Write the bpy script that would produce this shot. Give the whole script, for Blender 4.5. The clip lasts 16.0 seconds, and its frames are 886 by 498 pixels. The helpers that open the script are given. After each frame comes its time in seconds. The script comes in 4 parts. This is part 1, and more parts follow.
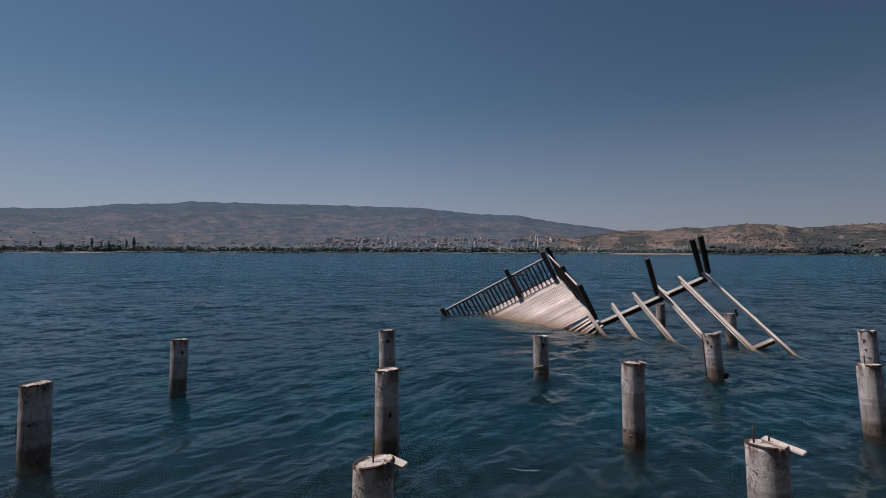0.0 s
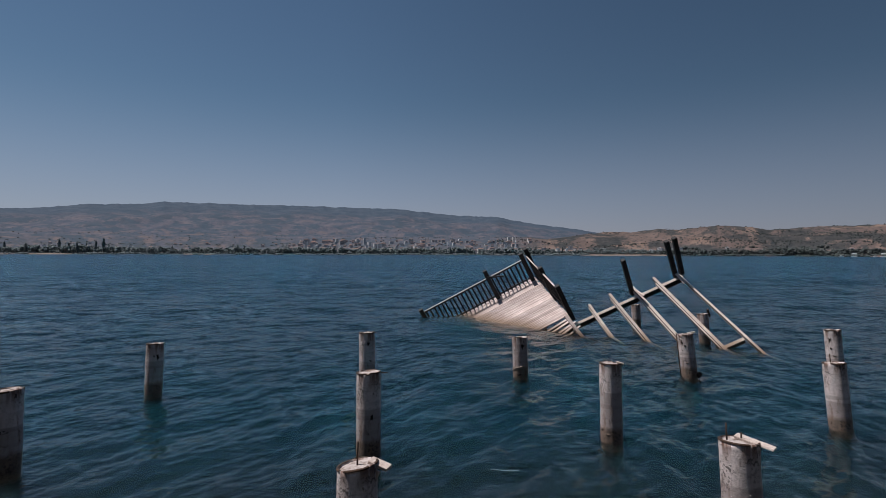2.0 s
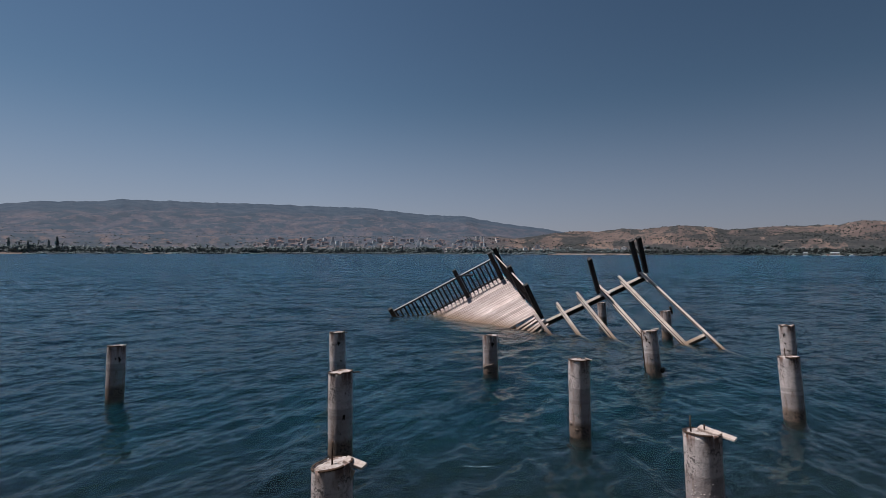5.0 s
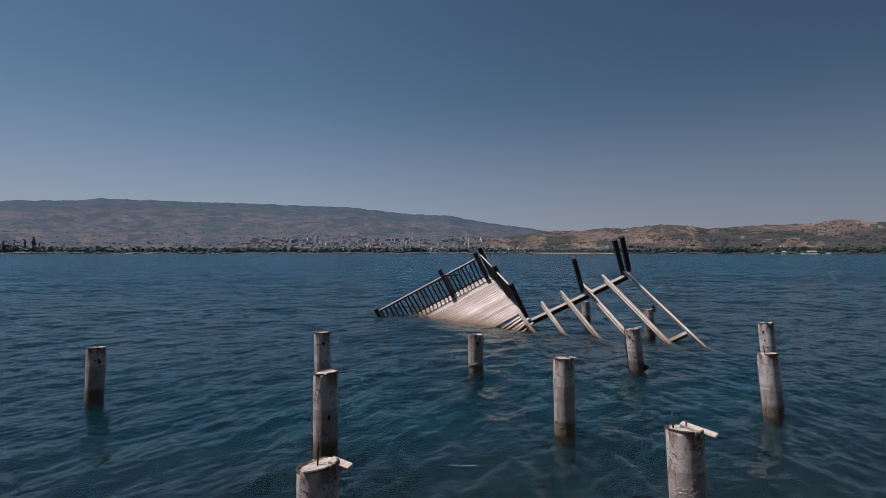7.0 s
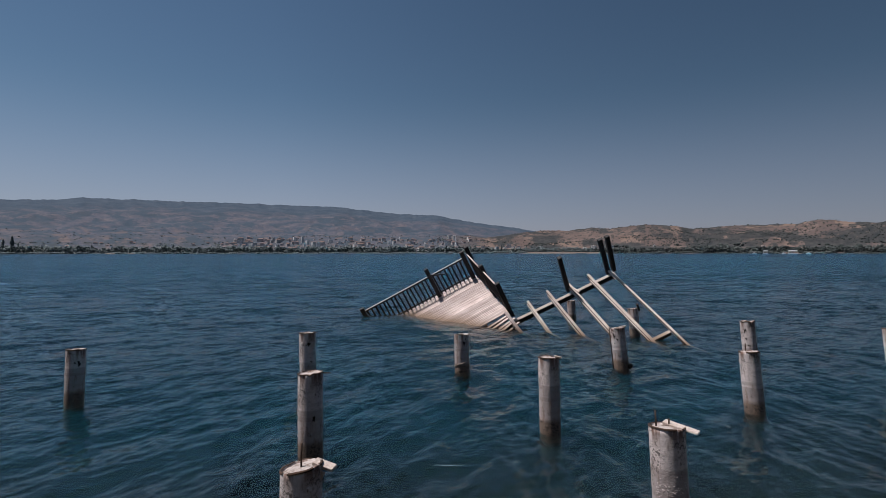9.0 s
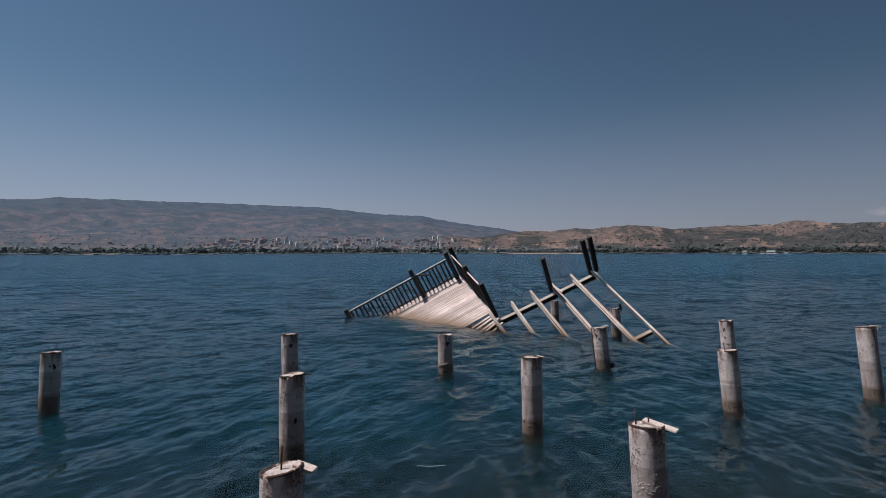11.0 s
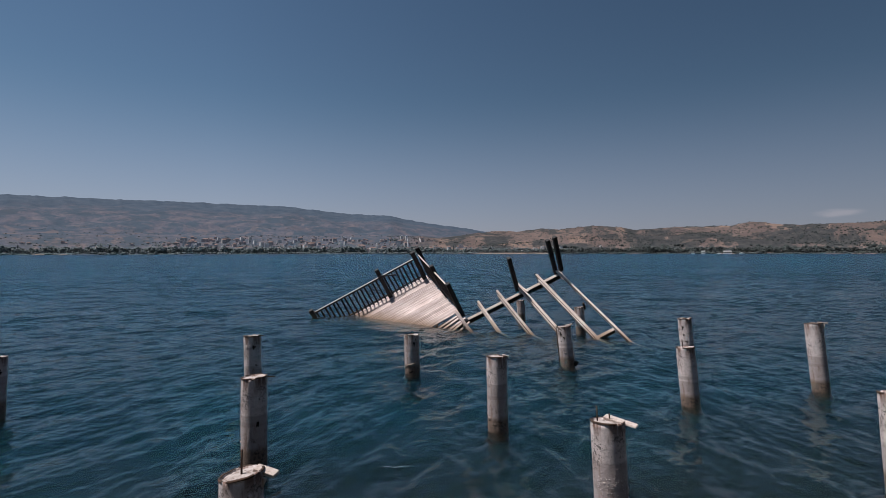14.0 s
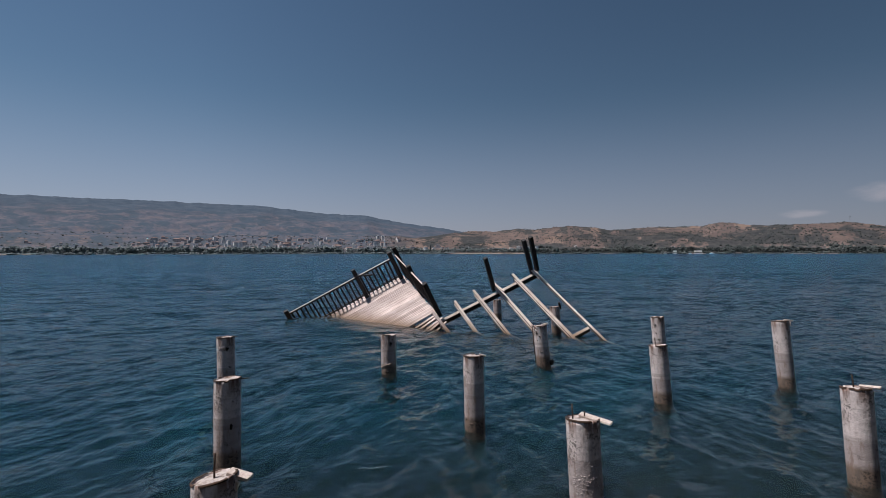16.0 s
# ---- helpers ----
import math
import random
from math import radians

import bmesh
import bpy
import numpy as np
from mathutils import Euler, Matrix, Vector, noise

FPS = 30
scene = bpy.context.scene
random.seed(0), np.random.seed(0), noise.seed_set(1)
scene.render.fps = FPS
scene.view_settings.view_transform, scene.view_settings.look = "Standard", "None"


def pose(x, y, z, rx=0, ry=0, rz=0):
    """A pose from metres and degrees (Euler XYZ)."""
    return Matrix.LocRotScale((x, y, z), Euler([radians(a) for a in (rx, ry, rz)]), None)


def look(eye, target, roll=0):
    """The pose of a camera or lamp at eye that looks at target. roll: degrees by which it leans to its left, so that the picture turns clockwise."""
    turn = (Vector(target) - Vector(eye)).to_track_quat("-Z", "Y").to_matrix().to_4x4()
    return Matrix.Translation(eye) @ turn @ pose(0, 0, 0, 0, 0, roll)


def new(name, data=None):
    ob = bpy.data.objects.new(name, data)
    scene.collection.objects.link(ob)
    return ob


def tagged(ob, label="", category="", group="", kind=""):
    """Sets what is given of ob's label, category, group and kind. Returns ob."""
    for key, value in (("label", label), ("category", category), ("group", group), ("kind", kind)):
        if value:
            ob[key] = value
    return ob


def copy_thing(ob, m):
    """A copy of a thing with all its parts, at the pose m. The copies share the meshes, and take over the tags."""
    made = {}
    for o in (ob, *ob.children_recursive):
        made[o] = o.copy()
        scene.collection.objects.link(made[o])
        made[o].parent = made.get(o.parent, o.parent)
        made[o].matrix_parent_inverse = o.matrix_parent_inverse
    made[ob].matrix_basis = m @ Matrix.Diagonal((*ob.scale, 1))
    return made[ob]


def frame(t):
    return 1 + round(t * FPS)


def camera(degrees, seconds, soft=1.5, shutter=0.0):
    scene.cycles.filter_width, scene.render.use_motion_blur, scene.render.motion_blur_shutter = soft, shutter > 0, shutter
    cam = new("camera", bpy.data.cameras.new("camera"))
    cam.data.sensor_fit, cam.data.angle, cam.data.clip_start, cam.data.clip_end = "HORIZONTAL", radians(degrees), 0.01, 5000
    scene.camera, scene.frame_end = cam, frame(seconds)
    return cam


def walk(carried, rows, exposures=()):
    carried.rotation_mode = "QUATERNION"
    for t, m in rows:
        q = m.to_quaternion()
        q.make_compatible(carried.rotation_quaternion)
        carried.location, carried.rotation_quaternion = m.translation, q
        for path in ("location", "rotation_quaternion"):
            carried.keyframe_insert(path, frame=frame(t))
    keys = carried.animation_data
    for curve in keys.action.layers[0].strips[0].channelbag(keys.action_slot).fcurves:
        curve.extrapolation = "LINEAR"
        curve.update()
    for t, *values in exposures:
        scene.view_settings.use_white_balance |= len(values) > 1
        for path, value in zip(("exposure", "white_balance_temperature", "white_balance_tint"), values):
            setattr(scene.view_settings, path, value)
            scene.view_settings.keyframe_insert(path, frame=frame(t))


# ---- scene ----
cam = camera(80.57, 16.0, soft=0.75)
# seconds, eye x y z, turn about x y z
ROWS = [
    (0.0, 0.026, 0.086, 2.572, 90.370, -0.180, -0.001),
    (0.5, 0.018, 0.077, 2.577, 90.409, -0.154, -0.528),
    (1.0, 0.006, 0.062, 2.584, 90.445, -0.153, -1.111),
    (1.5, -0.004, 0.049, 2.586, 90.498, -0.168, -1.739),
    (2.0, -0.017, 0.038, 2.590, 90.524, -0.161, -2.400),
    (2.5, -0.031, 0.032, 2.592, 90.518, -0.181, -3.059),
    (3.0, -0.042, 0.025, 2.592, 90.500, -0.166, -3.696),
    (3.5, -0.053, 0.021, 2.591, 90.496, -0.159, -4.317),
    (4.0, -0.060, 0.015, 2.589, 90.478, -0.153, -4.872),
    (6.5, -0.072, 0.006, 2.588, 90.392, -0.044, -7.107),
    (7.0, -0.072, 0.004, 2.590, 90.378, -0.003, -7.483),
    (7.5, -0.068, 0.007, 2.589, 90.369, -0.017, -7.842),
    (8.0, -0.065, 0.007, 2.587, 90.372, 0.024, -8.182),
    (8.5, -0.060, 0.009, 2.589, 90.353, 0.028, -8.536),
    (9.0, -0.053, 0.007, 2.590, 90.353, 0.050, -8.913),
    (11.5, -0.022, 0.001, 2.590, 90.407, 0.098, -11.073),
    (12.0, -0.015, -0.001, 2.590, 90.398, 0.103, -11.588),
    (12.5, -0.013, 0.000, 2.591, 90.403, 0.086, -12.176),
    (13.0, -0.009, -0.003, 2.591, 90.407, 0.088, -12.796),
    (13.5, -0.005, 0.000, 2.590, 90.401, 0.094, -13.443),
    (14.0, -0.005, 0.002, 2.588, 90.400, 0.079, -14.139),
    (14.5, -0.005, 0.004, 2.587, 90.393, 0.082, -14.827),
    (15.0, -0.003, 0.005, 2.586, 90.394, 0.065, -15.479),
    (15.5, -0.003, 0.006, 2.586, 90.398, 0.083, -16.104),
    (16.0, -0.005, 0.007, 2.585, 90.394, 0.096, -16.680),
]
walk(cam, [(t, pose(*row)) for t, *row in ROWS], exposures=[(0.0, -0.43), (4.0, -0.38), (9.0, -0.33), (16.0, -0.22)])

# ---- world and sun ----
SUN_AZ, SUN_EL = -76.0, 63.0  # degrees from +y towards +x, and above the horizon
sun_way = Vector((math.sin(radians(SUN_AZ)) * math.cos(radians(SUN_EL)), math.cos(radians(SUN_AZ)) * math.cos(radians(SUN_EL)), math.sin(radians(SUN_EL))))
world = bpy.data.worlds.new("world")
scene.world = world
world.use_nodes = True
wn, wl = world.node_tree.nodes, world.node_tree.links
sky = wn.new("ShaderNodeTexSky")
sky.sky_type = "NISHITA"
sky.sun_disc = False
sky.sun_elevation, sky.sun_rotation = radians(SUN_EL), radians(SUN_AZ)
sky.altitude, sky.air_density, sky.dust_density, sky.ozone_density = 900, 1.0, 0.25, 1.2
grade = wn.new("ShaderNodeHueSaturation")
grade.inputs["Saturation"].default_value = 1.05
tone = wn.new("ShaderNodeMix")
tone.data_type, tone.blend_type = "RGBA", "MULTIPLY"
tone.inputs[0].default_value = 1.0
tone.inputs[7].default_value = (0.94, 1.0, 0.985, 1)
wl.new(sky.outputs[0], tone.inputs[6])
wl.new(tone.outputs[2], grade.inputs["Color"])
here = wn.new("ShaderNodeTexCoord")
# summer haze that whitens the sky towards the horizon
height = wn.new("ShaderNodeSeparateXYZ")
wl.new(here.outputs["Generated"], height.inputs[0])
hazy = wn.new("ShaderNodeMapRange")
hazy.interpolation_type = "SMOOTHSTEP"
hazy.inputs["From Min"].default_value, hazy.inputs["From Max"].default_value = 0.30, -0.06
hazy.inputs["To Max"].default_value = 0.72
wl.new(height.outputs[2], hazy.inputs["Value"])
haze = wn.new("ShaderNodeMix")
haze.data_type = "RGBA"
wl.new(hazy.outputs[0], haze.inputs[0])
wl.new(grade.outputs[0], haze.inputs[6])
haze.inputs[7].default_value = (5.5, 5.38, 8.0, 1)
# the sky is darkened away from the sun, standing in for lens falloff
side_falloff = wn.new("ShaderNodeMapRange")
side_falloff.inputs["From Min"].default_value, side_falloff.inputs["From Max"].default_value = -0.15, 0.85
side_falloff.inputs["To Min"].default_value, side_falloff.inputs["To Max"].default_value = 1.08, 0.72
wl.new(height.outputs[0], side_falloff.inputs["Value"])
deepen = wn.new("ShaderNodeVectorMath")
deepen.operation = "SCALE"
wl.new(haze.outputs[2], deepen.inputs[0])
wl.new(side_falloff.outputs[0], deepen.inputs["Scale"])
shown = deepen.outputs[0]
# thin fair-weather clouds low over the right-hand hills
for az, el, reach, thin in ((51.2, 3.45, 0.050, 4.5), (57.3, 5.1, 0.075, 3.2)):
    mid = (math.sin(radians(az)) * math.cos(radians(el)), math.cos(radians(az)) * math.cos(radians(el)), math.sin(radians(el)))
    off = wn.new("ShaderNodeVectorMath")
    off.operation = "SUBTRACT"
    wl.new(here.outputs["Generated"], off.inputs[0])
    off.inputs[1].default_value = mid
    flat = wn.new("ShaderNodeVectorMath")
    flat.operation = "MULTIPLY"
    wl.new(off.outputs[0], flat.inputs[0])
    flat.inputs[1].default_value = (1, 1, thin)
    far = wn.new("ShaderNodeVectorMath")
    far.operation = "LENGTH"
    wl.new(flat.outputs[0], far.inputs[0])
    wisp = wn.new("ShaderNodeTexNoise")
    wisp.inputs["Scale"].default_value, wisp.inputs["Detail"].default_value = 22.0, 6.0
    wl.new(flat.outputs[0], wisp.inputs["Vector"])
    inside = wn.new("ShaderNodeMapRange")
    inside.inputs["From Min"].default_value, inside.inputs["From Max"].default_value = reach, 0.0
    wl.new(far.outputs["Value"], inside.inputs["Value"])
    body = wn.new("ShaderNodeMath")
    body.operation, body.use_clamp = "MULTIPLY", True
    wl.new(inside.outputs[0], body.inputs[0])
    wl.new(wisp.outputs[0], body.inputs[1])
    dense = wn.new("ShaderNodeMapRange")
    dense.interpolation_type = "SMOOTHSTEP"
    dense.inputs["From Min"].default_value, dense.inputs["From Max"].default_value, dense.inputs["To Max"].default_value = 0.12, 0.45, 0.38
    wl.new(body.outputs[0], dense.inputs["Value"])
    veil = wn.new("ShaderNodeMix")
    veil.data_type = "RGBA"
    wl.new(dense.outputs[0], veil.inputs[0])
    wl.new(shown, veil.inputs[6])
    veil.inputs[7].default_value = (8.0, 7.4, 8.2, 1)
    shown = veil.outputs[2]
wl.new(shown, wn["Background"].inputs["Color"])
wn["Background"].inputs["Strength"].default_value = 0.065
sun = new("sun", bpy.data.lights.new("sun", "SUN"))
sun.data.energy, sun.data.angle, sun.data.color = 6.3, radians(0.53), (1.0, 0.935, 0.885)
sun.matrix_world = look(sun_way * 100, (0, 0, 0))


# ---- materials ----
class Mat:
    """A node material: self.p is its Principled shader."""

    def __init__(self, name, rough=0.8, metal=0.0, spec=0.5):
        self.m = bpy.data.materials.new(name)
        self.m.use_nodes = True
        self.n, self.l = self.m.node_tree.nodes, self.m.node_tree.links
        self.p = self.n["Principled BSDF"]
        self.p.inputs["Roughness"].default_value = rough
        self.p.inputs["Metallic"].default_value = metal
        self.p.inputs["Specular IOR Level"].default_value = spec
        self.co = self.n.new("ShaderNodeTexCoord")
        self.geo = self.n.new("ShaderNodeNewGeometry")

    def link(self, a, b):
        self.l.new(a, b)
        return a

    def coords(self, scale=(1, 1, 1), world_space=False, turn=(0, 0, 0)):
        mp = self.n.new("ShaderNodeMapping")
        mp.inputs["Scale"].default_value = scale
        mp.inputs["Rotation"].default_value = turn
        self.l.new(self.geo.outputs["Position"] if world_space else self.co.outputs["Object"], mp.inputs[0])
        return mp.outputs[0]

    def noise(self, scale, at=None, detail=6.0, rough=0.6, warp=0.0):
        t = self.n.new("ShaderNodeTexNoise")
        t.inputs["Scale"].default_value, t.inputs["Detail"].default_value = scale, detail
        t.inputs["Roughness"].default_value, t.inputs["Distortion"].default_value = rough, warp
        self.l.new(at if at is not None else self.co.outputs["Object"], t.inputs["Vector"])
        return t.outputs[0]

    def cells(self, scale, at=None, out="Color", feature="F1"):
        t = self.n.new("ShaderNodeTexVoronoi")
        t.feature = feature
        t.inputs["Scale"].default_value = scale
        self.l.new(at if at is not None else self.co.outputs["Object"], t.inputs["Vector"])
        return t.outputs[out]

    def ramp(self, fac, *stops):
        r = self.n.new("ShaderNodeValToRGB")
        while len(r.color_ramp.elements) < len(stops):
            r.color_ramp.elements.new(0.5)
        for el, (pos, col) in zip(r.color_ramp.elements, stops):
            el.position = pos
            el.color = (*col, 1) if isinstance(col, tuple) else (col, col, col, 1)
        self.l.new(fac, r.inputs[0])
        return r.outputs[0]

    def mix(self, fac, a, b, mode="MIX"):
        x = self.n.new("ShaderNodeMix")
        x.data_type, x.blend_type = "RGBA", mode
        for v, sock in ((fac, x.inputs[0]), (a, x.inputs[6]), (b, x.inputs[7])):
            if isinstance(v, (int, float)):
                sock.default_value = v
            elif isinstance(v, tuple):
                sock.default_value = (*v, 1)
            else:
                self.l.new(v, sock)
        return x.outputs[2]

    def maths(self, op, a, b=0.0):
        x = self.n.new("ShaderNodeMath")
        x.operation = op
        for v, sock in ((a, x.inputs[0]), (b, x.inputs[1])):
            if isinstance(v, (int, float)):
                sock.default_value = v
            else:
                self.l.new(v, sock)
        return x.outputs[0]

    def axis(self, vec, which):
        s = self.n.new("ShaderNodeSeparateXYZ")
        self.l.new(vec, s.inputs[0])
        return s.outputs[which]

    def chance(self):
        return self.n.new("ShaderNodeObjectInfo").outputs["Random"]

    def colour(self, c):
        if isinstance(c, tuple):
            self.p.inputs["Base Color"].default_value = (*c, 1)
        else:
            self.l.new(c, self.p.inputs["Base Color"])

    def bump(self, height, strength=0.4, distance=0.01):
        b = self.n.new("ShaderNodeBump")
        b.inputs["Strength"].default_value, b.inputs["Distance"].default_value = strength, distance
        self.l.new(height, b.inputs["Height"])
        self.l.new(b.outputs[0], self.p.inputs["Normal"])


def concrete_material():
    a = Mat("pile_concrete", 0.88, spec=0.25)
    streak = a.noise(5.0, a.coords((2.2, 2.2, 0.35)), 8, 0.65)
    grain = a.noise(38.0, None, 8, 0.7)
    c = a.ramp(streak, (0.30, (0.43, 0.365, 0.36)), (0.46, (0.63, 0.55, 0.545)), (0.70, (0.72, 0.65, 0.65)))
    c = a.mix(a.ramp(grain, (0.45, 0.0), (0.70, 0.35)), c, (0.29, 0.25, 0.25))
    patchy = a.ramp(a.noise(2.6, a.coords((1, 1, 0.7)), 7, 0.7, 0.8), (0.50, 0.0), (0.66, 0.4))
    c = a.mix(patchy, c, (0.32, 0.285, 0.285))
    # dark chips where the skin has come off
    chip = a.ramp(a.noise(7.5, a.coords((1, 1, 0.75)), 6, 0.78, 0.8), (0.60, 0.0), (0.65, 1.0))
    c = a.mix(a.maths("MULTIPLY", chip, 0.6), c, (0.055, 0.047, 0.043))
    # horizontal pour marks
    pour = a.ramp(a.noise(1.0, a.coords((0.6, 0.6, 7.0)), 3, 0.5), (0.55, 0.0), (0.62, 0.5), (0.72, 0.0))
    c = a.mix(pour, c, (0.23, 0.195, 0.18))
    # an old high-water line, below which the skin is darker
    mark = a.maths("SUBTRACT", a.axis(a.geo.outputs["Position"], 2), a.maths("ADD", a.maths("MULTIPLY", a.chance(), 0.40), 0.40))
    mark = a.ramp(a.maths("ADD", a.maths("MULTIPLY", a.maths("ADD", mark, a.maths("MULTIPLY", a.noise(6.0, None, 5), 0.05)), 4.0), 0.5), (0.49, 0.6), (0.56, 0.0))
    c = a.mix(mark, c, (0.27, 0.225, 0.22))
    # rust-brown waterline stain and the wet, algae-dark foot
    z = a.axis(a.geo.outputs["Position"], 2)
    edge = a.maths("ADD", z, a.maths("MULTIPLY", a.noise(7.0, None, 4), 0.10))
    stain = a.ramp(edge, (0.22, 1.0), (0.30, 0.0))
    brown = a.ramp(a.noise(12.0, a.coords((1, 1, 0.3)), 6), (0.3, (0.10, 0.075, 0.060)), (0.7, (0.23, 0.155, 0.11)))
    c = a.mix(a.maths("MULTIPLY", stain, 0.85), c, brown)
    wet = a.ramp(edge, (0.06, 1.0), (0.15, 0.0))
    c = a.mix(a.maths("MULTIPLY", wet, 0.7), c, (0.15, 0.108, 0.080))
    rust = a.ramp(a.noise(9.0, a.coords((1.5, 1.5, 0.4)), 6), (0.56, 0.0), (0.68, 0.6))
    c = a.mix(rust, c, (0.19, 0.12, 0.09))
    # rust run down from the lip
    upper = a.ramp(a.axis(a.co.outputs["Generated"], 2), (0.90, 0.0), (0.985, 1.0))
    drips = a.ramp(a.noise(16.0, a.coords((1, 1, 0.12)), 5, 0.6), (0.44, 0.0), (0.60, 1.0))
    c = a.mix(a.maths("MULTIPLY", a.maths("MULTIPLY", upper, drips), 0.85), c, (0.13, 0.055, 0.030))
    # dark crust in patches
    crusty = a.maths("MULTIPLY", a.ramp(a.noise(3.2, a.coords((1, 1, 0.8)), 3, 0.5), (0.49, 0.0), (0.58, 1.0)), a.ramp(a.noise(34.0, None, 5, 0.7), (0.50, 0.0), (0.56, 1.0)))
    c = a.mix(a.maths("MULTIPLY", crusty, 0.75), c, (0.045, 0.040, 0.038))
    a.colour(c)
    a.bump(a.maths("ADD", a.maths("ADD", a.noise(18.0, None, 10, 0.75), a.maths("MULTIPLY", a.noise(75.0, None, 4, 0.6), 0.55)), a.maths("MULTIPLY", a.maths("ADD", chip, crusty), -0.5)), 0.7, 0.012)
    a.link(a.ramp(edge, (0.05, 0.35), (0.2, 0.9)), a.p.inputs["Roughness"])
    return a.m


def core_material():
    a = Mat("broken_concrete", 0.95, spec=0.2)
    c = a.ramp(a.noise(14.0, None, 8, 0.7), (0.3, (0.16, 0.11, 0.085)), (0.5, (0.45, 0.395, 0.38)), (0.8, (0.62, 0.56, 0.545)))
    spots = a.ramp(a.noise(9.0, None, 4), (0.58, 0.0), (0.66, 0.8))
    a.colour(a.mix(spots, c, (0.10, 0.055, 0.035)))
    a.bump(a.noise(22.0, None, 9, 0.75), 0.9, 0.02)
    return a.m


def rust_material():
    a = Mat("rusty_steel", 0.8, 0.3)
    a.colour(a.ramp(a.noise(30.0), (0.3, (0.018, 0.012, 0.010)), (0.7, (0.085, 0.045, 0.028))))
    a.bump(a.noise(80.0), 0.5, 0.004)
    return a.m


def wood_material(name, low, mid, high, tint, along=(14, 14, 0.8), rough=0.75, vary=0.35):
    a = Mat(name, rough, spec=0.2)
    grain = a.noise(3.0, a.coords(along), 9, 0.68, 0.3)
    c = a.ramp(grain, (0.28, low), (0.5, mid), (0.75, high))
    patch = a.ramp(a.noise(1.7, None, 6, 0.65), (0.4, 0.0), (0.66, 0.75))
    c = a.mix(patch, c, tint)
    shade = a.maths("ADD", a.maths("MULTIPLY", a.chance(), vary), 1 - 0.6 * vary)
    c = a.mix(1.0, c, shade, "MULTIPLY")
    # a brown, soaked edge just over the water
    z = a.axis(a.geo.outputs["Position"], 2)
    edge = a.maths("ADD", z, a.maths("MULTIPLY", a.noise(5.0, None, 4), 0.10))
    soaked = a.ramp(edge, (0.08, 0.85), (0.40, 0.0))
    a.colour(a.mix(soaked, c, (0.17, 0.11, 0.072)))
    a.bump(grain, 0.5, 0.006)
    return a.m


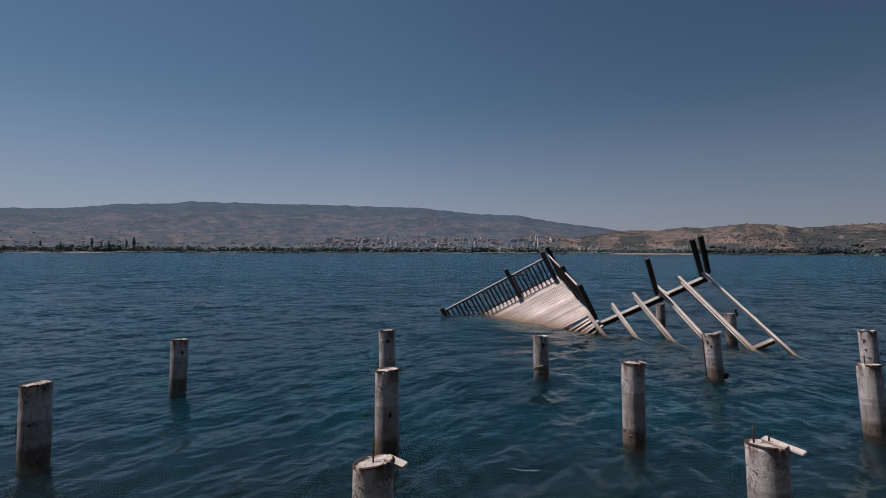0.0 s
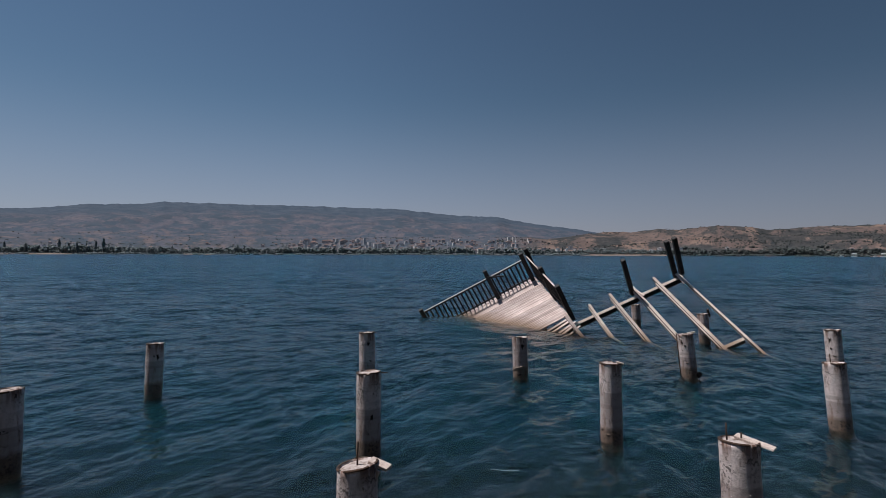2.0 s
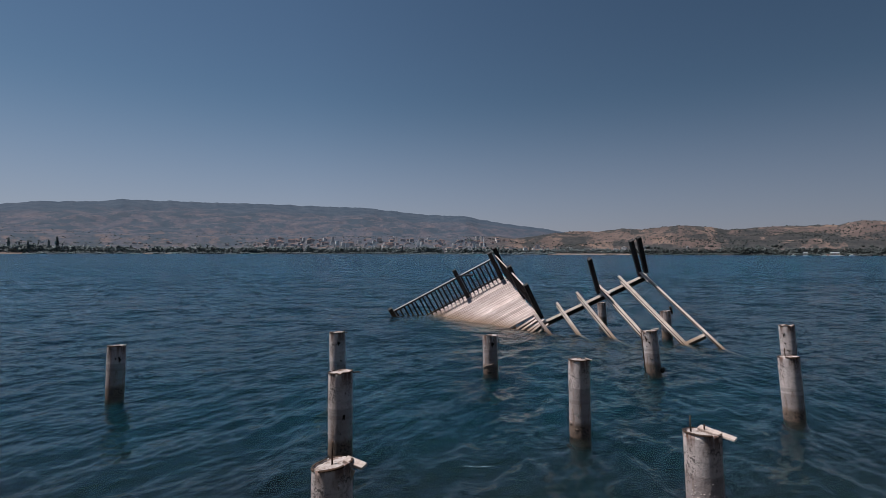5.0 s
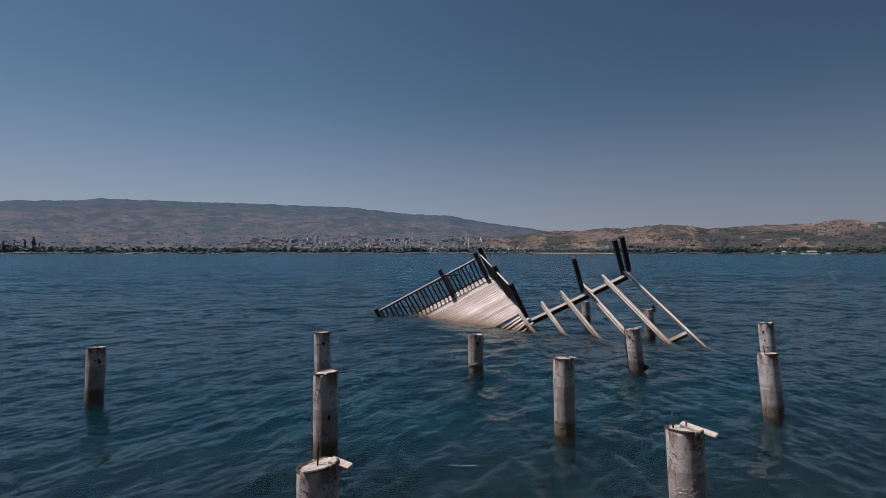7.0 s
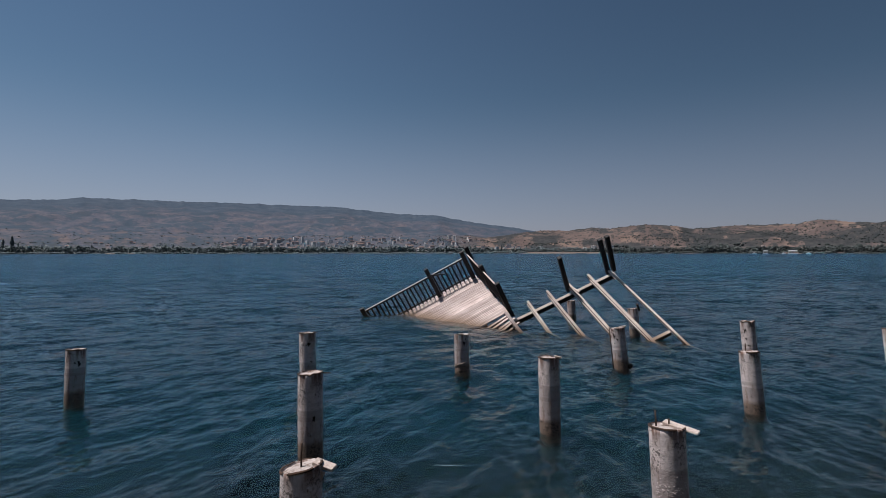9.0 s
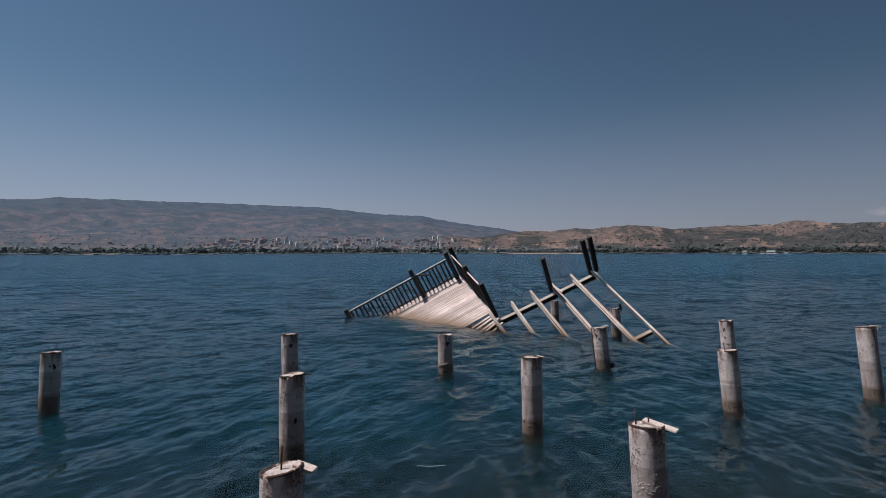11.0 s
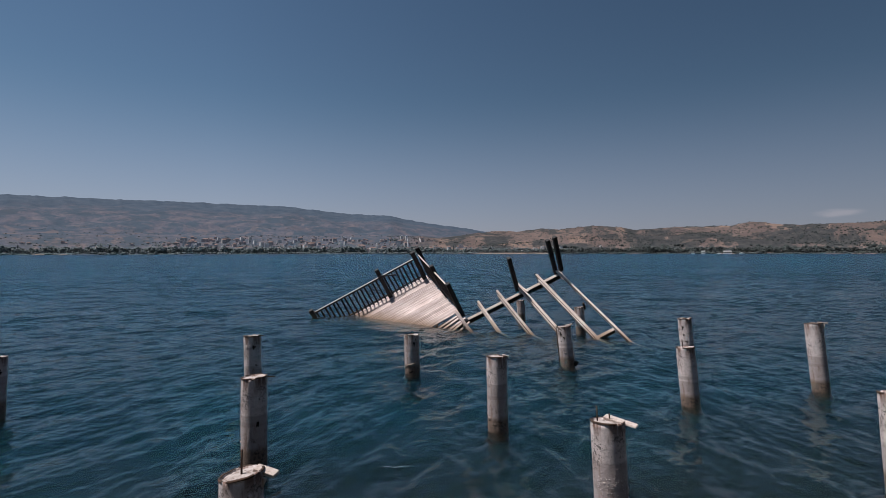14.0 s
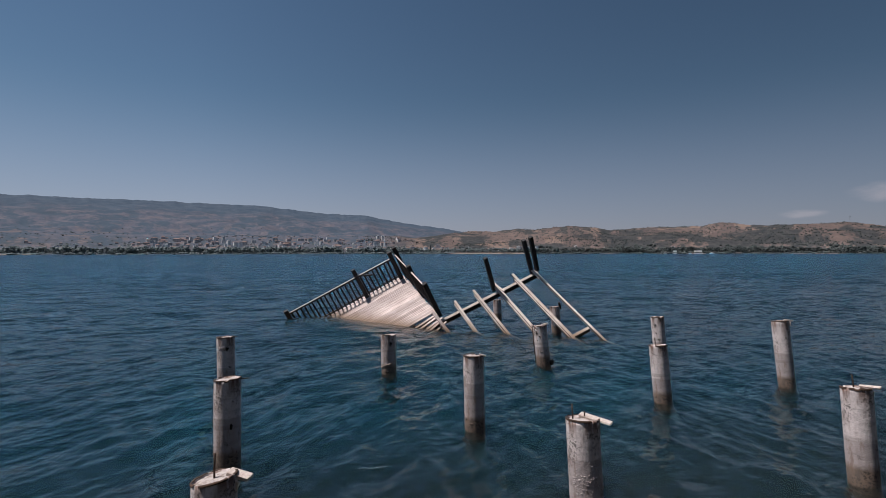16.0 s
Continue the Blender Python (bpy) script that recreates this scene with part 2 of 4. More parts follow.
def hill_material():
    a = Mat("dry_hazed_hillside", 0.95, spec=0.05)
    P = a.geo.outputs["Position"]
    away = a.n.new("ShaderNodeVectorMath")
    away.operation = "LENGTH"
    a.l.new(P, away.inputs[0])
    far = away.outputs["Value"]
    swing = a.maths("ARCTAN2", a.axis(P, 0), a.axis(P, 1))

    def strata(along, up):
        """Coordinates that follow the contour lines of the slopes round the lake, in metres."""
        v = a.n.new("ShaderNodeCombineXYZ")
        a.l.new(a.maths("MULTIPLY", swing, along), v.inputs[0])
        a.l.new(a.maths("MULTIPLY", far, up), v.inputs[1])
        return v.outputs[0]

    near, high = strata(1500.0, 0.26), strata(2300.0, 0.33)
    # stubble fields, bare soil and thorn scrub on the near hills
    fields = a.n.new("ShaderNodeSeparateColor")
    wander = a.n.new("ShaderNodeTexNoise")
    wander.inputs["Scale"].default_value = 0.02
    a.l.new(near, wander.inputs["Vector"])
    bent = a.n.new("ShaderNodeVectorMath")
    bent.operation = "MULTIPLY_ADD"
    a.l.new(wander.outputs["Color"], bent.inputs[0])
    bent.inputs[1].default_value = (60, 40, 0)
    a.l.new(near, bent.inputs[2])
    a.l.new(a.cells(0.011, bent.outputs[0]), fields.inputs[0])
    dry = a.ramp(fields.outputs[0], (0.0, (0.105, 0.082, 0.079)), (0.30, (0.138, 0.102, 0.092)), (0.62, (0.225, 0.162, 0.136)), (1.0, (0.110, 0.086, 0.084)))
    dry = a.mix(a.ramp(a.noise(0.045, near, 8, 0.7), (0.45, 0.0), (0.62, 0.6)), dry, (0.088, 0.072, 0.068))
    scrub = a.ramp(a.noise(0.009, near, 10, 0.73, 0.4), (0.465, 0.0), (0.51, 1.0))
    scrub = a.maths("MAXIMUM", scrub, a.ramp(a.noise(0.09, near, 4, 0.6), (0.57, 0.0), (0.61, 0.9)))
    green = a.ramp(a.noise(0.06, near, 6, 0.7), (0.35, (0.026, 0.033, 0.037)), (0.65, (0.070, 0.066, 0.067)))
    c = a.mix(scrub, dry, green)
    # the long range behind: heath, scrub in bands, pinkish fields low down
    # distance haze is put into these mauve and slate-blue colours
    hazed_heath = a.ramp(a.noise(0.014, high, 9, 0.70, 0.4), (0.36, (0.062, 0.076, 0.106)), (0.50, (0.092, 0.095, 0.122)), (0.64, (0.128, 0.116, 0.134)))
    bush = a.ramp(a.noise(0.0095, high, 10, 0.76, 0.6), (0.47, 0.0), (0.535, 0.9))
    hazed_heath = a.mix(bush, hazed_heath, (0.050, 0.072, 0.100))
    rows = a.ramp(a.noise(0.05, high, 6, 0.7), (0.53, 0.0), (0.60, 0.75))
    hazed_heath = a.mix(rows, hazed_heath, (0.055, 0.074, 0.098))
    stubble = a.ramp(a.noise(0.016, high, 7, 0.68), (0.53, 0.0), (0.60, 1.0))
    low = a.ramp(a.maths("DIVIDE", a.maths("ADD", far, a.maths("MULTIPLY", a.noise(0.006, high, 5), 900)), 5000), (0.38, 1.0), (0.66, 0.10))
    hazed_heath = a.mix(a.maths("MULTIPLY", stubble, low), hazed_heath, (0.143, 0.116, 0.121))
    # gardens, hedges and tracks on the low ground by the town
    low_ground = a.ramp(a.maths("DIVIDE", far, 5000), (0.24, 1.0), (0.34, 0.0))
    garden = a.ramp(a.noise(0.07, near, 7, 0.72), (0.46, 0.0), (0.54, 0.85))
    hazed_heath = a.mix(a.maths("MULTIPLY", low_ground, garden), hazed_heath, (0.058, 0.066, 0.074))
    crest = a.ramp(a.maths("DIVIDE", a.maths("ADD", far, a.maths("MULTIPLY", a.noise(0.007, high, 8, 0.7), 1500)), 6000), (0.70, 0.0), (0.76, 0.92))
    hazed_heath = a.mix(crest, hazed_heath, a.ramp(a.noise(0.02, high, 8, 0.7), (0.35, (0.044, 0.066, 0.098)), (0.7, (0.076, 0.098, 0.130))))
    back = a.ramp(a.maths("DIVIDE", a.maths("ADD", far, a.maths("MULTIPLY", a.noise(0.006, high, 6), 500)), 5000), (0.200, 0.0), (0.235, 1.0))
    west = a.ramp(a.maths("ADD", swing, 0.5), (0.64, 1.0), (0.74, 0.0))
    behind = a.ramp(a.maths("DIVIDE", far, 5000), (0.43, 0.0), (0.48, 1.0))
    a.colour(a.mix(a.maths("MULTIPLY", back, a.maths("MAXIMUM", west, behind)), c, hazed_heath))
    a.bump(a.noise(0.02, a.coords((1, 0.6, 1), True), 9, 0.7), 0.5, 10.0)
    return a.m


def plain_material(name, c, rough=0.8, vary=0.25, scale=3.0, spec=0.3, metal=0.0):
    a = Mat(name, rough, metal, spec)
    dark = tuple(v * (1 - vary) for v in c)
    light = tuple(min(1, v * (1 + vary)) for v in c)
    k = a.ramp(a.noise(scale, None, 7, 0.65), (0.3, dark), (0.7, light))
    k = a.mix(1.0, k, a.maths("ADD", a.maths("MULTIPLY", a.chance(), 0.5), 0.72), "MULTIPLY")
    a.colour(k)
    a.bump(a.noise(scale * 6, None, 6, 0.7), 0.3, 0.01)
    return a.m


def water_material():
    a = Mat("lake_water", 0.10, spec=0.5)
    a.p.inputs["Base Color"].default_value = (0.80, 0.93, 0.95, 1)
    a.p.inputs["IOR"].default_value = 1.23
    a.p.inputs["Transmission Weight"].default_value = 1.0
    # the wind raises more chop out on the open lake
    out = a.ramp(a.maths("DIVIDE", a.axis(a.geo.outputs["Position"], 1), 120.0), (0.05, 0.0), (0.40, 1.0))
    slope = a.geo.outputs["Normal"]
    for scale, near, more, detail in ((30.0, 0.20, 0.0, 3), (14.0, 0.30, 0.2, 4), (6.0, 0.34, 0.7, 4), (2.2, 0.18, 1.0, 4), (0.9, 0.06, 0.95, 4), (0.4, 0.03, 0.55, 4), (0.05, 0.0, 0.22, 4)):
        t = a.n.new("ShaderNodeTexNoise")
        t.inputs["Scale"].default_value, t.inputs["Detail"].default_value, t.inputs["Roughness"].default_value = scale, detail, 0.6
        a.l.new(a.coords((0.6, 1.45, 1), True, (0, 0, 0.22)), t.inputs["Vector"])
        mid = a.n.new("ShaderNodeVectorMath")
        mid.operation = "SUBTRACT"
        a.l.new(t.outputs["Color"], mid.inputs[0])
        mid.inputs[1].default_value = (0.5, 0.5, 0.5)
        level = a.n.new("ShaderNodeVectorMath")
        level.operation = "MULTIPLY"
        a.l.new(mid.outputs[0], level.inputs[0])
        level.inputs[1].default_value = (1, 1.3, 0)
        grow = a.n.new("ShaderNodeVectorMath")
        grow.operation = "SCALE"
        a.l.new(level.outputs[0], grow.inputs[0])
        a.l.new(a.maths("ADD", a.maths("MULTIPLY", out, more), near), grow.inputs["Scale"])
        add = a.n.new("ShaderNodeVectorMath")
        a.l.new(slope, add.inputs[0])
        a.l.new(grow.outputs[0], add.inputs[1])
        slope = add.outputs[0]
    # out there the wavelets lean in towards the bank
    bank = a.n.new("ShaderNodeVectorMath")
    bank.operation = "NORMALIZE"
    a.l.new(a.geo.outputs["Position"], bank.inputs[0])
    lean = a.n.new("ShaderNodeVectorMath")
    lean.operation = "SCALE"
    a.l.new(bank.outputs[0], lean.inputs[0])
    a.l.new(a.maths("MULTIPLY", out, -0.16), lean.inputs["Scale"])
    add = a.n.new("ShaderNodeVectorMath")
    a.l.new(slope, add.inputs[0])
    a.l.new(lean.outputs[0], add.inputs[1])
    slope = add.outputs[0]
    unit = a.n.new("ShaderNodeVectorMath")
    unit.operation = "NORMALIZE"
    a.l.new(slope, unit.inputs[0])
    a.l.new(unit.outputs[0], a.p.inputs["Normal"])
    return a.m


def murk_material():
    a = Mat("murky_depth", 1.0, spec=0.0)
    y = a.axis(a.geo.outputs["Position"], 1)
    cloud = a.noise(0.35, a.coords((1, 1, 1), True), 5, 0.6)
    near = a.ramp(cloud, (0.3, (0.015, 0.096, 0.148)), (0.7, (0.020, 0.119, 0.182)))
    # farther out, more blue is put into the colour to offset grey reflections
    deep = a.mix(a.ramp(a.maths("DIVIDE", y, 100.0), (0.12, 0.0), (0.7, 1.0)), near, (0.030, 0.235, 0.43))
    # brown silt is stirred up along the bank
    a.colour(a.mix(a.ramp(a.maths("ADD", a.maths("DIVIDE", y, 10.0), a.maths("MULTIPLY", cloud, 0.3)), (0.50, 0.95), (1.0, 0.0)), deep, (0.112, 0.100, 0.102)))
    clear = a.n.new("ShaderNodeBsdfTransparent")
    clear.inputs[0].default_value = (0.80, 0.92, 0.90, 1)
    blend = a.n.new("ShaderNodeMixShader")
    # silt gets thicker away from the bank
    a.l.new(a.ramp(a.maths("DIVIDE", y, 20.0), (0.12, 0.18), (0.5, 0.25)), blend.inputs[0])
    a.l.new(clear.outputs[0], blend.inputs[1])
    a.l.new(a.p.outputs[0], blend.inputs[2])
    a.l.new(blend.outputs[0], a.n["Material Output"].inputs[0])
    return a.m


def bed_material():
    a = Mat("lake_bed", 0.95, spec=0.1)
    stones = a.cells(2.2, a.coords((1, 1, 1), True), "Distance")
    c = a.ramp(a.noise(1.6, a.coords((1, 1, 1), True), 8, 0.7), (0.3, (0.04, 0.030, 0.024)), (0.55, (0.09, 0.068, 0.054)), (0.8, (0.17, 0.125, 0.10)))
    c = a.mix(a.ramp(stones, (0.1, 0.5), (0.5, 0.0)), c, (0.20, 0.15, 0.13))
    # the unseen added bank is kept dark so it bounces little light
    up = a.axis(a.geo.outputs["Position"], 2)
    bank_dark = a.ramp(a.noise(3.0, a.coords((1, 1, 1), True), 8, 0.7), (0.35, (0.018, 0.020, 0.013)), (0.7, (0.048, 0.046, 0.030)))
    a.colour(a.mix(a.ramp(a.maths("ADD", up, a.maths("MULTIPLY", a.noise(1.2, a.coords((1, 1, 1), True)), 0.3)), (0.45, 0.0), (0.75, 1.0)), c, bank_dark))
    a.bump(a.noise(5.0, a.coords((1, 1, 1), True), 8), 0.8, 0.06)
    return a.m


SPALL = Mat("dark_spall", 0.95, spec=0.1)
SPALL.colour(SPALL.ramp(SPALL.noise(40.0), (0.3, (0.012, 0.010, 0.009)), (0.7, (0.055, 0.046, 0.04))))
SPALL.bump(SPALL.noise(60.0), 0.8, 0.01)
SPALL = SPALL.m
CONCRETE, CORE, RUST = concrete_material(), core_material(), rust_material()
PALE_WOOD = wood_material("sunbleached_timber", (0.20, 0.155, 0.135), (0.50, 0.43, 0.40), (0.74, 0.68, 0.65), (0.36, 0.275, 0.235))
DECK_WOOD = wood_material("grey_deck_board", (0.25, 0.19, 0.18), (0.56, 0.47, 0.455), (0.76, 0.685, 0.67), (0.42, 0.33, 0.31), (0.8, 14, 14), 0.75, 0.5)
DARK_WOOD = wood_material("charred_dark_timber", (0.014, 0.014, 0.016), (0.038, 0.038, 0.042), (0.090, 0.088, 0.092), (0.055, 0.050, 0.050))
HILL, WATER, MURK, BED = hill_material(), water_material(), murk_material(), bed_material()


# ---- mesh helpers ----
def part(name, bm, material, parent=None, label="", m=None, smooth=False):
    me = bpy.data.meshes.new(name)
    if isinstance(bm, bmesh.types.BMesh):
        bm.to_mesh(me)
        bm.free()
    else:
        me.from_pydata(*bm)
    if smooth:
        me.shade_smooth()
    me.materials.append(material)
    ob = new(name, me)
    if parent is not None:
        ob.parent = parent
    if m is not None:
        ob.matrix_basis = m
    if label:
        ob["label"] = label
    return ob


def box(bm, lo, hi, bevel=0.0, jitter=0.0, rnd=None):
    """A box from corner to corner with chamfered edges and slightly worn corners."""
    res = bmesh.ops.create_cube(bm, size=1.0)
    for v in res["verts"]:
        v.co = Vector([lo[i] + (v.co[i] + 0.5) * (hi[i] - lo[i]) for i in range(3)])
        if jitter:
            v.co += Vector([(rnd or random).uniform(-jitter, jitter) for _ in range(3)])
    if bevel:
        edges = list({e for v in res["verts"] for e in v.link_edges})
        bmesh.ops.bevel(bm, geom=edges, offset=bevel, segments=1, affect="EDGES", profile=0.5)
    return bm


def rod(bm, pts, r, seg=8):
    """A tube along the points, closed at both ends."""
    rings = []
    for i, p in enumerate(pts):
        d = (Vector(pts[min(i + 1, len(pts) - 1)]) - Vector(pts[max(i - 1, 0)])).normalized()
        q = d.to_track_quat("Z", "Y")
        rr = r[i] if isinstance(r, (list, tuple)) else r
        rings.append([bm.verts.new(Vector(p) + q @ Vector((math.cos(k * math.tau / seg) * rr, math.sin(k * math.tau / seg) * rr, 0))) for k in range(seg)])
    for a, b in zip(rings, rings[1:]):
        for k in range(seg):
            bm.faces.new((a[k], a[(k + 1) % seg], b[(k + 1) % seg], b[k]))
    bm.faces.new(rings[0][::-1])
    bm.faces.new(rings[-1])
    return bm


def thing(name, m, label, category, group="", kind=""):
    ob = tagged(new(name), label, category, group, kind)
    ob.empty_display_size = 0.2
    ob.matrix_basis = m
    return ob


def frame_of(origin, u, v):
    """A pose with x along u, y as near v as a right angle lets it, z off the plane."""
    u = Vector(u).normalized()
    v = (Vector(v) - u * u.dot(Vector(v))).normalized()
    n = u.cross(v)
    return Matrix(((u.x, v.x, n.x, origin[0]), (u.y, v.y, n.y, origin[1]), (u.z, v.z, n.z, origin[2]), (0, 0, 0, 1)))


# ---- lake: surface, silt and bed ----
def fan(angles, radii, height, centre=(0.0, 0.0)):
    """A polar sheet: verts and faces, z by height(x, y) on arrays."""
    A, Rr = np.meshgrid(np.radians(angles), radii)
    X, Y = centre[0] + Rr * np.sin(A), centre[1] + Rr * np.cos(A)
    Z = height(X, Y)
    n, k = A.shape
    idx = np.arange(n * k).reshape(n, k)
    quads = np.stack([idx[:-1, :-1], idx[:-1, 1:], idx[1:, 1:], idx[1:, :-1]], -1).reshape(-1, 4)
    return np.stack([X, Y, Z], -1).reshape(-1, 3), quads


def sheet(name, verts, quads, material, smooth=True):
    me = bpy.data.meshes.new(name)
    me.vertices.add(len(verts))
    me.vertices.foreach_set("co", verts.astype(np.float32).ravel())
    me.loops.add(quads.size)
    me.loops.foreach_set("vertex_index", quads.astype(np.int32).ravel())
    me.polygons.add(len(quads))
    me.polygons.foreach_set("loop_start", np.arange(0, quads.size, 4, dtype=np.int32))
    me.update(calc_edges=True)
    if smooth:
        me.shade_smooth()
    me.materials.append(material)
    return new(name, me)


wave_rng = np.random.default_rng(11)
WAVES = []
for _ in range(72):
    length = float(np.exp(wave_rng.uniform(math.log(0.17), math.log(2.2))))
    way = radians(-62 + wave_rng.normal(0, 30))  # the wind blows in from the far left
    WAVES.append((length, way, wave_rng.uniform(0, math.tau), 0.0025 * length ** 0.62))


def waves(X, Y):
    Rr = np.hypot(X, Y)
    Z = np.zeros_like(X)
    gust = 0.75 + 0.35 * np.sin(X * 0.21 + 1.3 * np.sin(Y * 0.13)) * np.sin(Y * 0.17 + 0.4)
    for length, way, ph, amp in WAVES:
        k = math.tau / length
        fade = np.clip(1.6 - Rr * 0.010 / length, 0, 1)
        s = np.sin(k * (X * math.sin(way) + Y * math.cos(way)) + ph + 0.9 * np.sin(0.37 * X - 0.29 * Y + ph))
        Z += amp * fade * (s + 0.30 * s * s - 0.15)
    return Z * gust


fine = np.arange(-58, 74.01, 0.24)
around = np.concatenate([fine, np.arange(80, 302.1, 6.0)[:-1], [302.0]])
radii = np.concatenate([[0.02, 1.0], np.exp(np.arange(math.log(1.6), math.log(90), 0.0048)), np.exp(np.linspace(math.log(91), math.log(4700), 60))])
verts, quads = fan(around, radii, waves)
water = tagged(sheet("water", verts, quads, WATER), "wind-rippled dark blue lake water round the old piles", "water", kind="structure")
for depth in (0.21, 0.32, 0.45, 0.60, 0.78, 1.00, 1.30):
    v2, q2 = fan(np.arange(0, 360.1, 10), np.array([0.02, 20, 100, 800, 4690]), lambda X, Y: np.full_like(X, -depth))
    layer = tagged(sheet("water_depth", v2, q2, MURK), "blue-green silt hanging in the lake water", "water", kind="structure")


def bed_height(X, Y):
    # below y = -5 an unseen hillside is added to block low sky light
    deep = np.interp(Y, [-400, -60, -30, -14, -5, -1.5, 1.0, 3.5, 6, 9, 14, 30, 400, 5000], [120, 50, 27, 10.5, 1.6, 0.95, -0.35, -0.62, -0.95, -1.5, -2.1, -2.8, -9, -12])
    return deep + 0.07 * np.sin(X * 1.3 + np.sin(Y * 1.7)) * np.sin(Y * 1.1 + 0.5) + 0.04 * np.sin(3.1 * X + Y)


v3, q3 = fan(np.arange(0, 360.1, 2), np.concatenate([[0.02], np.exp(np.linspace(math.log(0.5), math.log(4650), 110))]), bed_height)
tagged(sheet("ground", v3, q3, BED), "brown stony lake bed with an unseen hillside added to block sky light", "ground", kind="structure")

# ---- far shore ----
LEFT_RANGE = [(-90, 3.0), (-60, 3.4), (-40.3, 3.66), (-37.5, 3.77), (-34.5, 4.03), (-32.3, 4.4), (-30.0, 4.57), (-27.6, 4.68), (-25.7, 4.99), (-22.6, 5.01), (-17.1, 5.03), (-11.3, 5.06),
              (-8.9, 4.98), (-2.7, 4.93), (-0.9, 4.69), (4.1, 4.21), (8.4, 4.06), (10.2, 3.62), (13.1, 3.17), (16.6, 2.72), (18.3, 2.35), (24, 1.6), (40, 0.9), (100, 0.9)]
RIGHT_HILLS = [(-90, 0), (4, 0.0), (9, 0.9), (13.1, 1.61), (18.0, 2.23), (20.0, 2.45), (22.1, 2.36), (24.7, 2.66), (26.7, 2.57), (30.1, 2.93), (32.4, 2.76), (34.5, 2.4), (38.3, 2.63), (40.9, 2.64),
               (42.9, 2.64), (44.9, 3.03), (46.8, 2.7), (49.1, 2.58), (50.8, 2.63), (52.5, 2.63), (54.4, 2.7), (57.0, 2.27), (70, 2.1), (100, 2.0)]
SHORE = 1000.0


def rough(x, y, scale, octaves=5):
    return noise.fractal(Vector((x / scale, y / scale, 0.37)), 0.9, 2.1, octaves)


def land_height(az, r):
    """Ground height at a bearing (degrees from +y) and a distance."""
    x, y = r * math.sin(radians(az)), r * math.cos(radians(az))
    shore = SHORE + 14 * math.sin(az * 0.7) + 9 * math.sin(az * 2.3 + 1)
    el = float(np.interp(az, *zip(*LEFT_RANGE)))
    crag = 0.09 * noise.noise(Vector((az * 0.9, 5.1, 0))) + 0.05 * noise.noise(Vector((az * 3.1, 1.1, 0))) + 0.02 * noise.noise(Vector((az * 9.0, 3.1, 0)))
    er = float(np.interp(az, *zip(*RIGHT_HILLS)))
    er += min(1.0, er) * (0.08 * noise.noise(Vector((az * 1.1, 8.1, 0))) + 0.04 * noise.noise(Vector((az * 4.0, 2.1, 0))))
    n1, n2 = rough(x, y, 420), rough(x + 900, y, 130, 4)
    s = min(1.0, max(0.0, (r - 1250) / 2950.0))
    bulge = math.sin(math.pi * s)
    far = 4200 * (math.tan(radians(el)) * (0.55 * s + 0.45 * s ** 2.2) + radians(crag) * s ** 9) + bulge * (20 * n1 + 9 * n2)
    if r > 4200:
        far -= (r - 4200) * 0.35
    ridge = 1850 + 120 * math.sin(az * 0.35)
    q = (r - 1040) / (ridge - 1040)
    if q < 1:
        q = max(0.0, q)
        near = ridge * math.tan(radians(er)) * (q ** 1.25 * (1 - 0.12 * math.sin(math.pi * q))) + math.sin(math.pi * q) * (13 * n1 + 8 * n2) * min(1, er)
    else:
        near = ridge * math.tan(radians(er)) * max(0.0, 1 - (q - 1) * 1.1)
    plain = 1.2 + max(0.0, r - 1050) * 0.085 * min(1.0, max(0.0, (24 - az) / 12)) * (1 if r < 1600 else 1600 / r) + 0.8 * n2
    if r < shore:
        return -1.5
    return max(far, near, plain) if r > shore + 8 else 0.5


def on_land(az, r):
    return (r * math.sin(radians(az)), r * math.cos(radians(az)), land_height(az, r))


land_az = np.arange(-66, 84.01, 0.16)
land_r = np.concatenate([[960, 975, 985, 990, 995, 1000, 1005, 1010, 1016, 1023, 1032], np.linspace(1045, 2100, 78), np.linspace(2130, 4200, 60), [4260, 4400, 4650]])
LAND_Z = np.array([[land_height(a, r) for a in land_az] for r in land_r])
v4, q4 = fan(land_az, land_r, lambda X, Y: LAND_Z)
tagged(sheet("far_shore", v4, q4, HILL), "dry tan and olive hills, the far range hazed blue in its colour", "hills", kind="structure")


